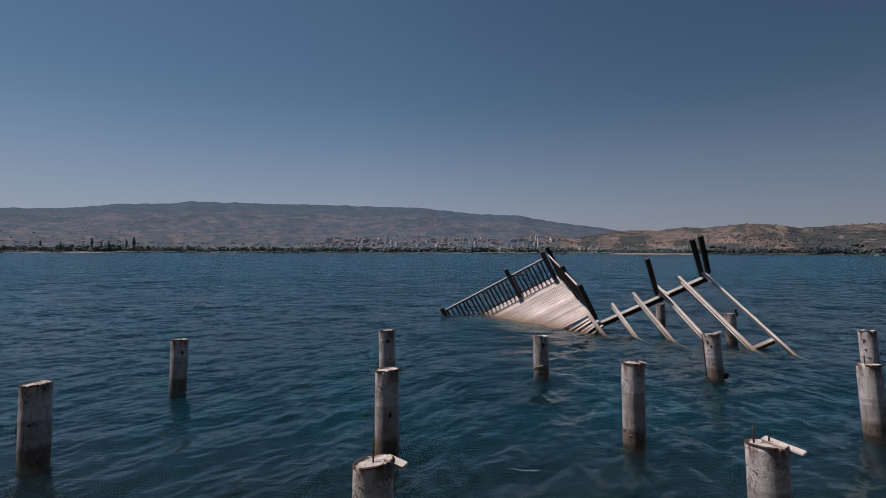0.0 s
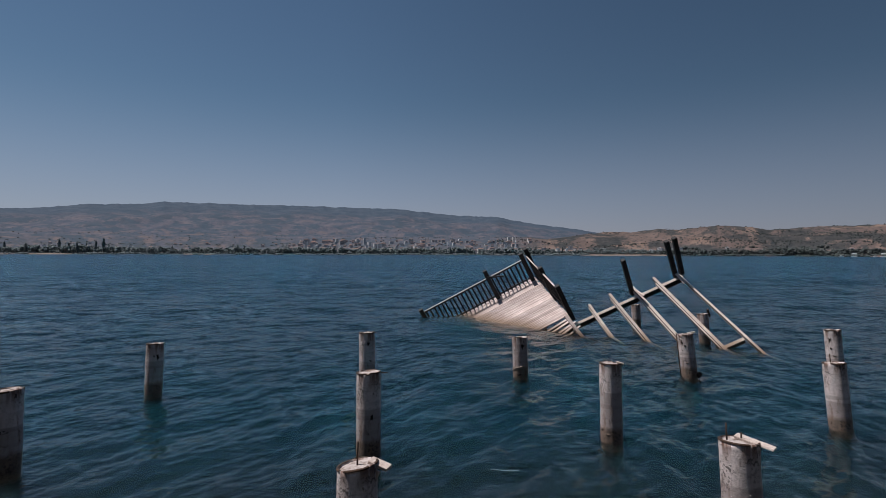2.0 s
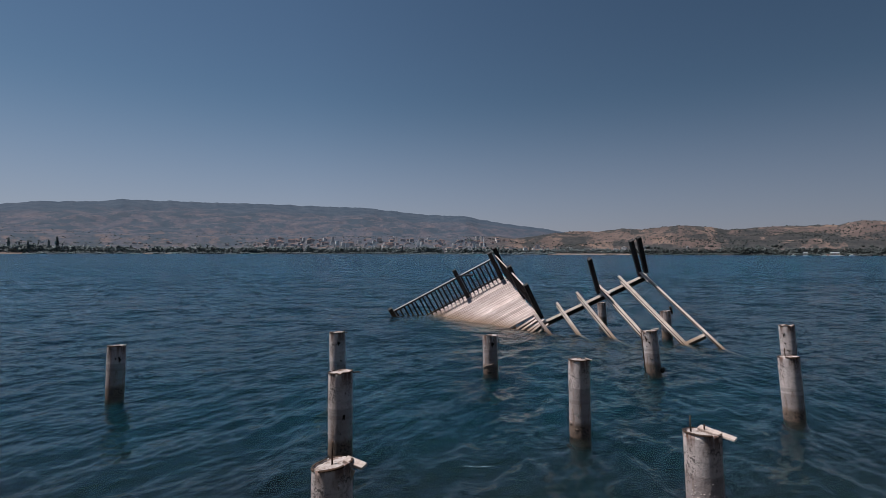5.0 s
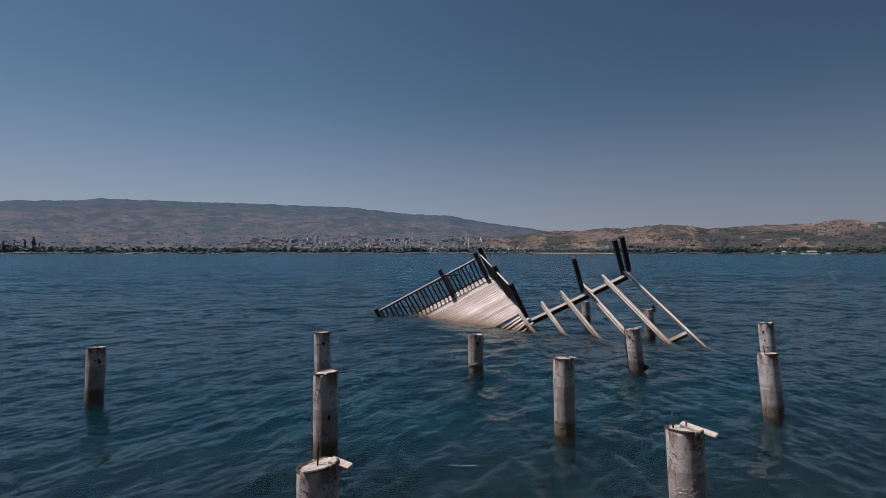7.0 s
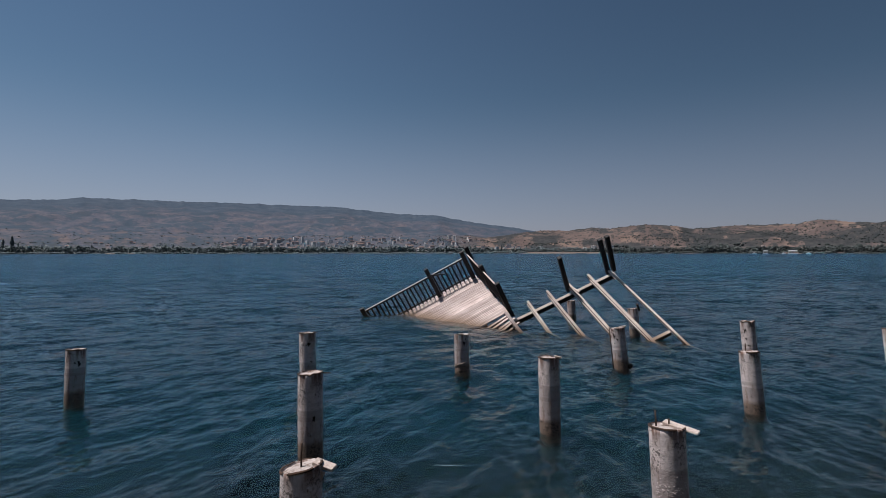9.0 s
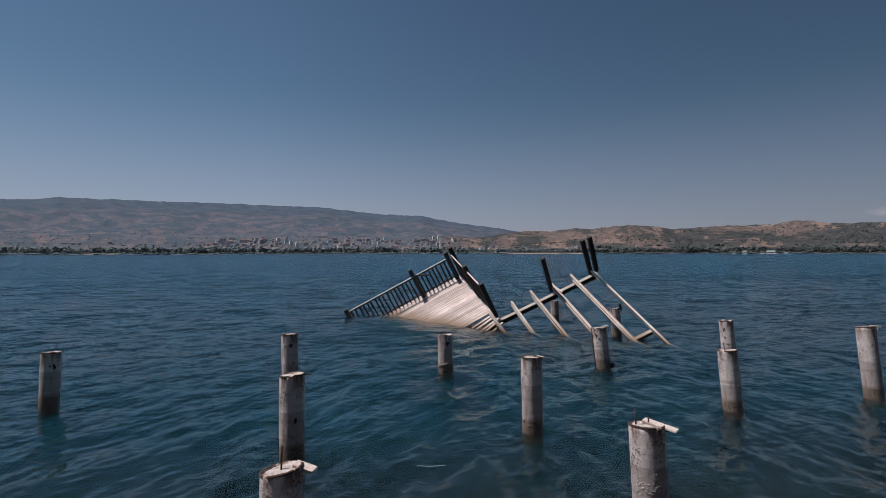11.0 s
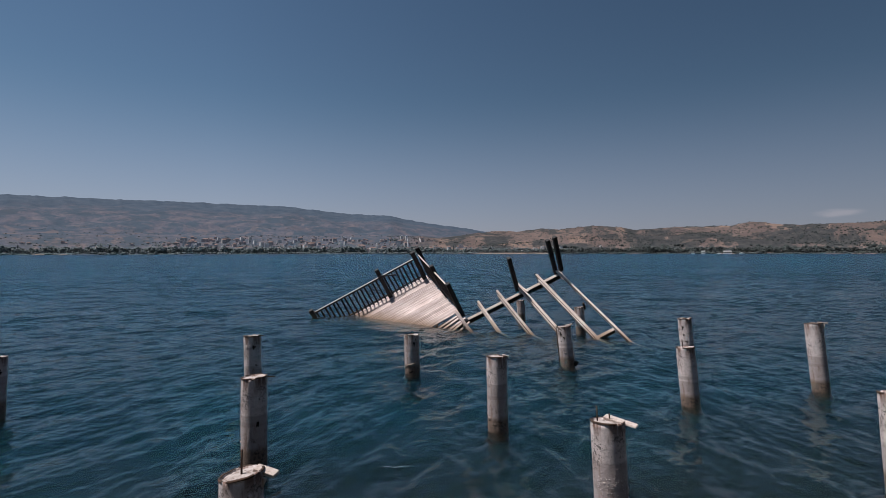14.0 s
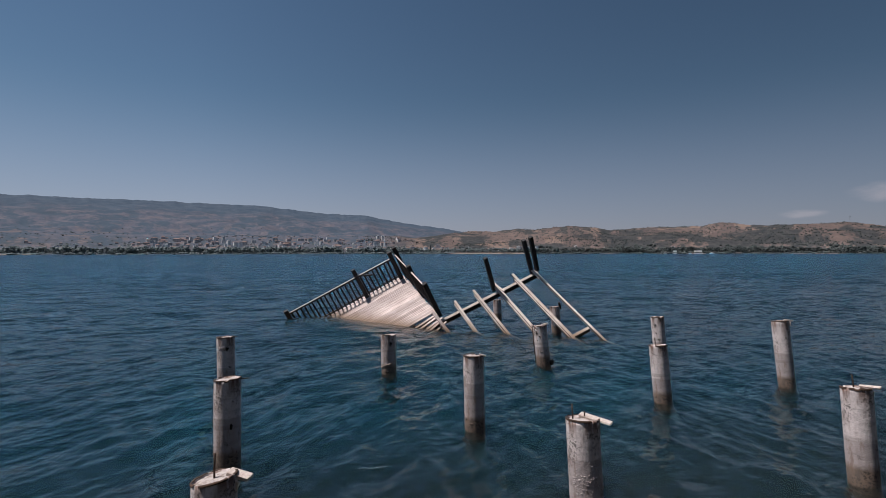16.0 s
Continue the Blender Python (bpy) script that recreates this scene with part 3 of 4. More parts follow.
# ---- piles ----
def pile(top, lean, dia=0.30, seed=0, tilt=0.08, slant=0.0, rods=(), board=None, stub=None, chips=5, jagged=0.007, scab=0, marks=(), extras=""):
    """A concrete-filled pipe pile: its top in the world, and how far its foot goes to the right of the view for each metre down."""
    rnd = random.Random(seed)
    away = Vector((top[0], top[1], 0)).normalized()
    right = Vector((away.y, -away.x, 0))
    axis = (Vector((0, 0, 1)) - right * lean).normalized()
    foot = Vector(top) - axis * (top[2] / axis.z)
    length = (Vector(top) - foot).length
    side = (right - axis * right.dot(axis)).normalized()
    back = axis.cross(side)
    m = Matrix(((side.x, back.x, axis.x, foot.x), (side.y, back.y, axis.y, foot.y), (side.z, back.z, axis.z, foot.z), (0, 0, 0, 1)))
    ob = thing("concrete_pile", m, PILE_LABELS[seed % len(PILE_LABELS)], "pile", "piles of the lost pier")
    R, seg = dia / 2, 44
    bed = float(bed_height(np.array(foot.x), np.array(foot.y))) - 0.15
    zs = list(np.linspace(bed, 0, 9)) + list(np.linspace(0, length, 26))[1:]
    bm = bmesh.new()
    rings = []
    off = Vector((seed * 7.1, seed * 3.3, 0))
    rim = [slant * math.cos(k * math.tau / seg) - tilt * R * math.sin(k * math.tau / seg) + jagged * noise.noise(Vector((math.cos(k * math.tau / seg) * 2.4, math.sin(k * math.tau / seg) * 2.4, seed * 1.7)))
           - ((0.014 if jagged > 0.005 else 0.0) if noise.noise(Vector((math.cos(k * math.tau / seg) * 1.7, math.sin(k * math.tau / seg) * 1.7, seed * 2.9 + 5))) > 0.38 else 0) for k in range(seg)]
    for z in zs:
        ring = []
        for k in range(seg):
            t = k * math.tau / seg
            p = Vector((math.cos(t), math.sin(t), 0))
            w = noise.noise(p * 1.6 + Vector((0, 0, z * 2.2)) + off) * 0.003 + noise.noise(p * 5 + Vector((0, 0, z * 9)) + off) * 0.0035
            near_top = max(0.0, (z - (length - 0.12)) / 0.12)
            ring.append(bm.verts.new((math.cos(t) * (R + w), math.sin(t) * (R + w), z + rim[k] * near_top)))
        rings.append(ring)
    # the wall of the pipe, 14 mm thick, then down inside
    for inset, drop in ((0.014, 0.0), (0.016, 0.09)):
        rings.append([bm.verts.new((math.cos(k * math.tau / seg) * (R - inset), math.sin(k * math.tau / seg) * (R - inset), length + rim[k] - drop)) for k in range(seg)])
    for a, b in zip(rings, rings[1:]):
        for k in range(seg):
            bm.faces.new((a[k], a[(k + 1) % seg], b[(k + 1) % seg], b[k]))
    bm.faces.new(rings[0][::-1])
    part("casing", bm, CONCRETE, ob, smooth=True)
    bm = bmesh.new()
    rows = []
    for j, fr in enumerate((1.0, 0.86, 0.66, 0.44, 0.22)):
        rows.append([bm.verts.new((math.cos(k * math.tau / seg) * (R - 0.018) * fr, math.sin(k * math.tau / seg) * (R - 0.018) * fr,
                                   length - 0.016 + rim[k] * fr * 0.8 + (0.0 if j == 0 else 0.012) * (1 - fr) + 0.012 * noise.noise(Vector((math.cos(k * math.tau / seg) * fr * 5, math.sin(k * math.tau / seg) * fr * 5, seed * 4.0))))) for k in range(seg)])
    for a, b in zip(rows, rows[1:]):
        for k in range(seg):
            bm.faces.new((a[k], a[(k + 1) % seg], b[(k + 1) % seg], b[k]))
    bm.faces.new(rows[-1])
    part("core", bm, CORE, ob, "broken pale concrete filling", smooth=True)
    # the rusted lip of the casing
    bm = bmesh.new()
    lip = [[bm.verts.new((math.cos(k * math.tau / seg) * (R + dr), math.sin(k * math.tau / seg) * (R + dr), length + rim[k] + dz)) for k in range(seg)]
           for dr, dz in ((0.0045, -0.013 - 0.006 * math.sin(seed)), (0.005, 0.003), (-0.013, 0.004), (-0.013, -0.02))]
    for a, b in zip(lip, lip[1:]):
        for k in range(seg):
            if noise.noise(Vector((math.cos(k * math.tau / seg) * 1.9, math.sin(k * math.tau / seg) * 1.9, seed * 5.3))) > -0.28:
                bm.faces.new((a[k], a[(k + 1) % seg], b[(k + 1) % seg], b[k]))
    part("lip", bm, RUST, ob, "rust-eaten lip of the casing", smooth=True)
    for x, y, h in rods:
        bm = bmesh.new()
        bend = rnd.uniform(-0.02, 0.02)
        rod(bm, [(x, y, length - 0.05), (x + bend * 0.3, y, length + h * 0.5), (x + bend, y + bend * 0.4, length + h)], 0.0075, 8)
        part("rebar", bm, RUST, ob, "rusty reinforcing rod", smooth=True)
    if board:
        # a bit of formwork board left nailed to the rim: start x, y, length, width, turn, droop
        x, y, ln, wd, turn, droop = board
        bm = box(bmesh.new(), (0, -wd / 2, -0.012), (ln, wd / 2, 0.012), 0.003, 0.006, rnd)
        plank = part("board", bm, PALE_WOOD, ob, "whitened scrap of formwork board", pose(x, y, length + 0.012, 0, droop, turn))
        bm = box(bmesh.new(), (ln * 0.45, -wd * 0.62, -0.075), (ln * 0.72, -wd * 0.5, 0.0), 0.003, 0.008, rnd)
        part("batten", bm, PALE_WOOD, plank, "", pose(0, 0, -0.012, 0, 6, 0))
    if stub:
        x, y, ln, turn = stub
        bm = rod(bmesh.new(), [(x, y, length - 0.012), (x + ln * math.cos(radians(turn)), y + ln * math.sin(radians(turn)), length - 0.004 - 0.1 * ln)], [0.011, 0.007], 7)
        part("steel_stub", bm, RUST, ob, "bent rusty end of a tie bar")
    for i in range(chips + scab):
        # crusts of mortar and mussel growth on the skin; a scab is a belt of them
        t, z = rnd.uniform(0, math.tau), rnd.uniform(0.12, max(0.2, length - 0.08))
        if i >= chips:
            t, z = rnd.uniform(-2.6, -0.2), rnd.gauss(0.52, 0.06)
        bm = bmesh.new()
        bmesh.ops.create_icosphere(bm, subdivisions=2, radius=1)
        sx, sz = (rnd.uniform(0.012, 0.03), rnd.uniform(0.012, 0.045)) if i < chips else (rnd.uniform(0.003, 0.010), rnd.uniform(0.003, 0.008))
        for v in bm.verts:
            v.co = Vector((v.co.x * (0.006 if i < chips else 0.004), v.co.y * sx, v.co.z * sz)) * (1 + 0.35 * noise.noise(v.co * 2.2 + Vector((t, z, 0))))
        part("crust", bm, CONCRETE, ob, "", Matrix.Translation((math.cos(t) * R, math.sin(t) * R, z)) @ Matrix.Rotation(t, 4, "Z"), True)
    for ang, z, w, h in marks:
        # a ragged hole where the skin has spalled away
        verts, faces = [(math.cos(radians(ang)) * (R + 0.003), math.sin(radians(ang)) * (R + 0.003), z)], []
        for k in range(18):
            t = k * math.tau / 18
            q = max(0.15, 0.7 + 1.1 * noise.noise(Vector((math.cos(t) * 2.6, math.sin(t) * 2.6, seed + z * 9))))
            a = radians(ang) + math.cos(t) * w * 0.5 * q / R
            verts.append((math.cos(a) * (R + 0.003), math.sin(a) * (R + 0.003), z + math.sin(t) * h * 0.5 * q))
            faces.append((0, k + 1, (k + 1) % 18 + 1))
        part("spall", (verts, [], faces), SPALL, ob, "dark hole where the skin has spalled away")
    if "bar" in extras:
        part("side_bar", rod(bmesh.new(), [(-R - 0.012, -0.03, z) for z in (-0.3, 0.2, 0.5, length + 0.02)], 0.011, 7), RUST, ob, "rusty bar down its side", smooth=True)
    if "lump" in extras:
        bm = bmesh.new()
        bmesh.ops.create_icosphere(bm, subdivisions=3, radius=1)
        for v in bm.verts:
            v.co = Vector((v.co.x * 0.07, v.co.y * 0.06, v.co.z * 0.055)) * (1 + 0.5 * noise.noise(v.co * 1.9))
        part("growth", bm, SPALL, ob, "black clump of growth at its foot", pose(R + 0.02, -0.03, 0.05), True)
    if "rope" in extras:
        pts = [(math.cos(k * math.tau / 28) * (R + 0.008), math.sin(k * math.tau / 28) * (R + 0.008), 0.20 + 0.07 * math.cos(k * math.tau / 28 + 0.4) + 0.01 * math.sin(k * 1.1)) for k in range(29)]
        part("rope", rod(bmesh.new(), pts, 0.009, 7), PALE_WOOD, ob, "pale rope slung round it", smooth=True)
    return ob


PILE_LABELS = ["weathered grey concrete pile with a rusty stained foot", "stained concrete pile standing in the lake water", "chipped whitish concrete pile with a broken top"]
pile((-4.93, 9.95, 0.92), -0.03, 0.295, 1, 0.06, chips=4, marks=((-72, 0.68, 0.06, 0.12), (-95, 0.70, 0.03, 0.05)))
pile((-4.95, 6.50, 0.955), -0.022, 0.335, 2, 0.06, 0.012, board=(0.10, 0.02, 0.07, 0.05, 0, 70), chips=7, marks=((-60, 0.90, 0.03, 0.09), (-100, 0.48, 0.10, 0.05)))
pile((-1.06, 10.20, 1.07), 0.02, 0.30, 3, 0.06, stub=(0.10, 0.0, 0.10, -10), chips=8, jagged=0.02, marks=((-85, 0.88, 0.08, 0.09), (-70, 0.55, 0.03, 0.05)))
pile((-0.69, 6.85, 1.06), 0.0, 0.31, 4, 0.06, 0.008, stub=(0.12, 0.0, 0.13, 0), chips=9, marks=((-75, 0.52, 0.05, 0.10),))
pile((2.085, 11.10, 0.83), 0.025, 0.315, 5, 0.05, chips=10, jagged=0.02, marks=((-72, 0.66, 0.06, 0.13), (-60, 0.74, 0.04, 0.07), (-100, 0.05, 0.09, 0.08)), extras="rope")
pile((2.61, 7.20, 1.085), 0.02, 0.295, 6, 0.06, board=(0.08, 0.0, 0.10, 0.05, 0, 14), chips=7)
pile((5.60, 10.95, 0.90), 0.10, 0.315, 7, 0.05, board=(0.04, 0.04, 0.16, 0.10, 0, -6), chips=12, jagged=0.015, marks=((-118, 0.74, 0.06, 0.10), (-95, 0.66, 0.05, 0.09), (-120, 0.58, 0.04, 0.05)), extras="bar lump")
pile((8.55, 10.60, 1.03), 0.08, 0.30, 8, 0.05, chips=12, jagged=0.025, marks=((-112, 0.84, 0.06, 0.12), (-108, 0.66, 0.05, 0.06), (-85, 0.5, 0.06, 0.05)))
pile((6.10, 7.55, 0.995), 0.085, 0.295, 9, 0.06, rods=((-0.04, 0.05, 0.12),), chips=4)
pile((-0.49, 4.00, 1.01), 0.0, 0.305, 10, 0.10, 0.022, rods=((0.0, -0.01, 0.17),), board=(0.095, 0.02, 0.17, 0.085, -32, 12), chips=5, jagged=0.004)
pile((2.60, 4.25, 1.06), 0.05, 0.300, 11, 0.11, -0.006, rods=((-0.085, 0.0, 0.135), (0.02, 0.03, 0.06)), board=(-0.02, 0.09, 0.30, 0.09, -22, 9), chips=3, scab=110, jagged=0.005)
pile((9.10, 7.80, 1.26), 0.09, 0.295, 12, 0.06, board=(0.06, 0.0, 0.16, 0.06, 0, 4), chips=4)
pile((6.15, 4.33, 1.06), 0.065, 0.300, 13, 0.08, rods=((-0.02, 0.02, 0.14),), board=(0.03, 0.03, 0.19, 0.08, -4, 3), chips=6)
pile((7.90, 19.04, 0.73), 0.05, 0.31, 14, 0.03, chips=3)
pile((8.35, 15.27, 0.83), 0.08, 0.31, 15, 0.03, chips=3)

# ---- sunken deck ----
DECK = frame_of((4.74, 21.511, 1.596), (-0.879, 0.069, -0.471), (0.071, -0.960, -0.272))
deck = thing("sunken_deck", DECK, "collapsed grey plank deck with a black railing, half sunk", "deck")
rnd = random.Random(5)
BOARD_W, V_START, V_END = 0.106, -0.17, 4.0
n_boards = int((V_END - V_START) / BOARD_W)
for i in range(n_boards):
    v = V_START + i * BOARD_W
    start = rnd.uniform(-0.035, 0.03) + 0.02 * math.sin(i * 0.5)
    b = box(bmesh.new(), (start, v + 0.0065, -0.028), (6.2, v + BOARD_W - 0.0065, 0.0), 0.003, 0.002, rnd)
    part("plank", b, DECK_WOOD, deck, "", pose(0, 0, rnd.uniform(-0.005, 0.005), 0, rnd.uniform(-0.08, 0.08), 0))
for u in (0.12, 0.9, 1.7, 2.5, 3.3, 4.1, 4.9, 5.7):
    part("joist", box(bmesh.new(), (u - 0.03, V_START, -0.17), (u + 0.03, V_END, -0.034), 0.004), DARK_WOOD, deck)
for v in (0.3, 2.1, 3.9):
    part("beam", box(bmesh.new(), (-0.02, v - 0.05, -0.34), (6.15, v + 0.05, -0.174), 0.005), DARK_WOOD, deck)


def post(parent, u, v, lo, hi, w=0.095, lean=(0, 0), name="post"):
    b = box(bmesh.new(), (-w / 2, -w / 2, lo), (w / 2, w / 2, hi), 0.008, 0.004, rnd)
    return part(name, b, DARK_WOOD, parent, "", pose(u, v, 0, lean[0], lean[1], 0))


HR = 0.96
for u, hi in ((0.15, 1.30), (1.76, 1.37), (4.80, 1.18)):
    post(deck, u, 0.05, -0.02, hi, 0.17)
railing = part("railing", box(bmesh.new(), (0.05, -0.065, HR - 0.04), (4.86, -0.005, HR + 0.02), 0.005), DARK_WOOD, deck, "black slatted railing with a pale top")
part("rail_cap", box(bmesh.new(), (0.05, -0.068, HR + 0.021), (4.86, -0.002, HR + 0.036), 0.005), PALE_WOOD, railing, "pale cap strip along the top of the handrail")
part("bottom_rail", box(bmesh.new(), (0.05, -0.055, 0.10), (4.76, -0.005, 0.15), 0.005), DARK_WOOD, railing)
part("edge_board", box(bmesh.new(), (0.0, V_START - 0.035, -0.16), (6.1, V_START - 0.005, -0.004), 0.004), DARK_WOOD, deck)
u = 0.20
while u < 4.7:
    if abs(u - 1.72) > 0.08:
        b = box(bmesh.new(), (-0.031, -0.055, -0.02), (0.031, -0.015, HR), 0.003)
        part("baluster", b, DARK_WOOD, railing, "", pose(u, 0, 0, 0, rnd.uniform(-1.6, 1.6), 0))
    u += 0.178
for u, v, hi in ((-0.15, -0.28, 1.26), (-0.07, 2.05, 1.22), (-0.07, 3.95, 1.16)):
    post(deck, u, v, -0.25, hi, 0.16)
for v0, v1 in ((-0.20, 1.98), (2.12, 3.88)):
    # pale bar over a dark apron: the rail's lit top put into colour
    railing = part("railing", box(bmesh.new(), (-0.085, v0, HR), (-0.03, v1, HR + 0.03), 0.006), PALE_WOOD, deck, "slatted railing, its lit top put in as pale wood")
    part("apron", box(bmesh.new(), (-0.075, v0, HR - 0.16), (-0.045, v1, HR - 0.003), 0.004), DARK_WOOD, railing)
    part("bottom_rail", box(bmesh.new(), (-0.065, v0, 0.17), (-0.015, v1, 0.215), 0.005), DARK_WOOD, railing)
    v = v0 + 0.12
    while v < v1:
        part("baluster", box(bmesh.new(), (-0.055, v - 0.017, 0.0), (-0.025, v + 0.017, HR), 0.003), DARK_WOOD, railing)
        v += 0.178
part("loose_rail", box(bmesh.new(), (-0.66, -0.03, -0.03), (0.05, 0.02, 0.03), 0.004), DARK_WOOD, deck, "snapped end of a rail", pose(1.76, 0.15, HR + 0.13, 0, -25, 0))
# boards torn loose at the low corner
for k, (u, v, ang, ln, lift) in enumerate(((0.02, 4.20, 3, 1.6, 0.01), (0.08, 4.36, 7, 1.4, 0.0), (-0.04, 4.53, 10, 1.3, -0.03), (0.06, 4.70, 15, 1.2, -0.02), (-0.06, 4.86, 20, 1.2, -0.05))):
    b = box(bmesh.new(), (0, -0.055, -0.014), (ln, 0.055, 0.014), 0.004, 0.004, rnd)
    part("loose_plank", b, DECK_WOOD, deck, "plank torn loose at the corner", pose(u, v, lift, rnd.uniform(-9, 9), 3, ang))

# a board slid off the corner, its lower end in the lake
slid = frame_of((4.70, 16.93, 0.585), (0.36, -0.40, -0.54), (0.80, 0.50, 0.1))
part("slid_plank", box(bmesh.new(), (0, -0.07, -0.02), (1.7, 0.07, 0.02), 0.005, 0.006, rnd), DECK_WOOD, deck, "pale board slid off the corner into the water", DECK.inverted() @ slid)

# ---- bare joist frame ----
FRAME = frame_of((8.541, 16.984, 1.894), (-0.902, 0.092, -0.423), (0.132, -0.871, -0.472))
bare = thing("joist_frame", FRAME, "bare collapsed pier frame of pale joists on a beam", "pier frame")
part("beam", box(bmesh.new(), (-0.08, -0.05, -0.26), (4.6, 0.05, -0.094), 0.006, 0.003, rnd), DARK_WOOD, bare, "dark main beam of the frame")
# the beam's lit top face is put in as a pale strip
part("beam_cap", box(bmesh.new(), (-0.09, -0.058, -0.092), (4.6, 0.058, -0.062), 0.004, 0.003, rnd), PALE_WOOD, bare, "pale strip for the lit top of the beam")
for s, over, ln, wide in ((3.86, 0.59, 0.58, 0.07), (3.04, 0.50, 1.31, 0.075), (2.25, 0.56, 2.04, 0.082), (1.48, 0.40, 2.70, 0.085), (0.72, 0.40, 3.38, 0.09), (0.03, 0.03, 3.90, 0.068)):
    b = bmesh.new()
    box(b, (-wide / 2, -over, -0.06), (wide / 2, ln + 1.2, 0.055), 0.005, 0.006, rnd)
    part("joist", b, PALE_WOOD, bare, "", pose(s, 0, 0, 0, 0, rnd.uniform(-0.5, 0.5)))
    if wide > 0.069:
        # a second, thinner board nailed along its side, with a gap between
        part("nailer", box(bmesh.new(), (wide / 2 + 0.018, -over + rnd.uniform(0.05, 0.3), -0.055), (wide / 2 + 0.055, ln + 0.9, 0.035), 0.004, 0.004, rnd), PALE_WOOD, bare, "", pose(s, 0, 0, 0, 0, 0))
        for v in (0.35, 1.1, 1.9, 2.7):
            if v < ln:
                part("spacer", box(bmesh.new(), (wide / 2 + 0.001, v - 0.05, -0.05), (wide / 2 + 0.017, v + 0.05, 0.02), 0.002), DARK_WOOD, bare, "", pose(s, 0, 0))
part("rim_beam", box(bmesh.new(), (0.08, 3.22, -0.20), (0.66, 3.32, -0.094), 0.006), DARK_WOOD, bare)
# same pale strip for the lit top of the rim beam
part("rim_cap", box(bmesh.new(), (0.08, 3.215, -0.092), (0.66, 3.325, -0.062), 0.004), PALE_WOOD, bare)
post(bare, -0.14, -0.16, -0.10, 1.38, 0.135, (2, -1))
post(bare, 0.10, -0.12, -0.10, 1.42, 0.135, (2, 1))
post(bare, 1.60, -0.26, -0.14, 1.38, 0.135, (0, 0))
part("splinter", box(bmesh.new(), (-0.05, -0.25, 0.05), (0.03, 0.55, 0.085), 0.005, 0.01, rnd), PALE_WOOD, bare, "", pose(0.10, 0, 0.01, 3, 0, -4))
part("splinter", box(bmesh.new(), (-0.03, -0.30, 0.05), (0.03, 0.30, 0.08), 0.005, 0.01, rnd), PALE_WOOD, bare, "", pose(1.46, 0, 0.01, 5, 0, 8))
part("hanger", box(bmesh.new(), (-0.03, -0.03, -0.30), (0.03, 0.03, -0.06), 0.006, 0.01, rnd), RUST, bare, "bent rusty hanger", pose(0.2, 1.75, 0, 20, 0, 0))

# ---- far woods, trees and town ----
# the pale blue-green of the crowns has distance haze in it
LEAF = plain_material("hazed_foliage", (0.095, 0.115, 0.120), 0.95, 0.45, 0.25, 0.05)
DARK_LEAF = plain_material("hill_scrub", (0.052, 0.062, 0.062), 0.95, 0.45, 0.25, 0.05)
for leafy in (LEAF, DARK_LEAF):
    # light soaks through the crowns
    shader = leafy.node_tree.nodes["Principled BSDF"]
    shader.inputs["Subsurface Weight"].default_value = 0.6
    shader.inputs["Subsurface Radius"].default_value = (1.0, 1.0, 1.0)
    shader.inputs["Subsurface Scale"].default_value = 1.5
BARK = plain_material("tree_bark", (0.09, 0.07, 0.055), 0.9, 0.3, 1.0, 0.15)
SAND = plain_material("pale_shore_sand", (0.19, 0.15, 0.13), 0.95, 0.25, 0.08, 0.1)
ROOF = plain_material("terracotta_roof", (0.20, 0.135, 0.12), 0.85, 0.25, 0.6, 0.2)
GLASS_DARK = plain_material("window_glass", (0.13, 0.14, 0.15), 0.25, 0.2, 0.5, 0.5)
WHITE = plain_material("white_render", (0.80, 0.79, 0.78), 0.8, 0.12, 0.4, 0.25)
WALLS = [plain_material("cream_render", (0.60, 0.57, 0.56), 0.85, 0.15, 0.3, 0.2), plain_material("grey_render", (0.50, 0.50, 0.52), 0.85, 0.15, 0.3, 0.2),
         plain_material("pinkish_render", (0.56, 0.48, 0.47), 0.85, 0.15, 0.3, 0.2), WHITE]

ball = bmesh.new()
bmesh.ops.create_icosphere(ball, subdivisions=1, radius=1)
BALL_V = np.array([v.co[:] for v in ball.verts])
BALL_F = np.array([[v.index for v in f.verts] for f in ball.faces])
ball.free()


def clumps(name, spots, label, category, seed, leaf):
    """Far foliage as one mesh: rows of x, y, z, half width, half height, each a ragged clump."""
    rng = np.random.default_rng(seed)
    spots = np.array(spots)
    n, k = len(spots), len(BALL_V)
    V = BALL_V[None] * (1 + rng.uniform(-0.42, 0.30, (n, k, 1)))
    V = V * spots[:, None, [3, 3, 4]] + spots[:, None, :3]
    Fc = BALL_F[None] + (np.arange(n) * k)[:, None, None]
    me = bpy.data.meshes.new(name)
    me.from_pydata(V.reshape(-1, 3).tolist(), [], Fc.reshape(-1, 3).tolist())
    me.shade_smooth()
    me.materials.append(leaf)
    return tagged(new(name, me), label, category, kind="stuff")


rnd = random.Random(21)
belt, scrub = [], []
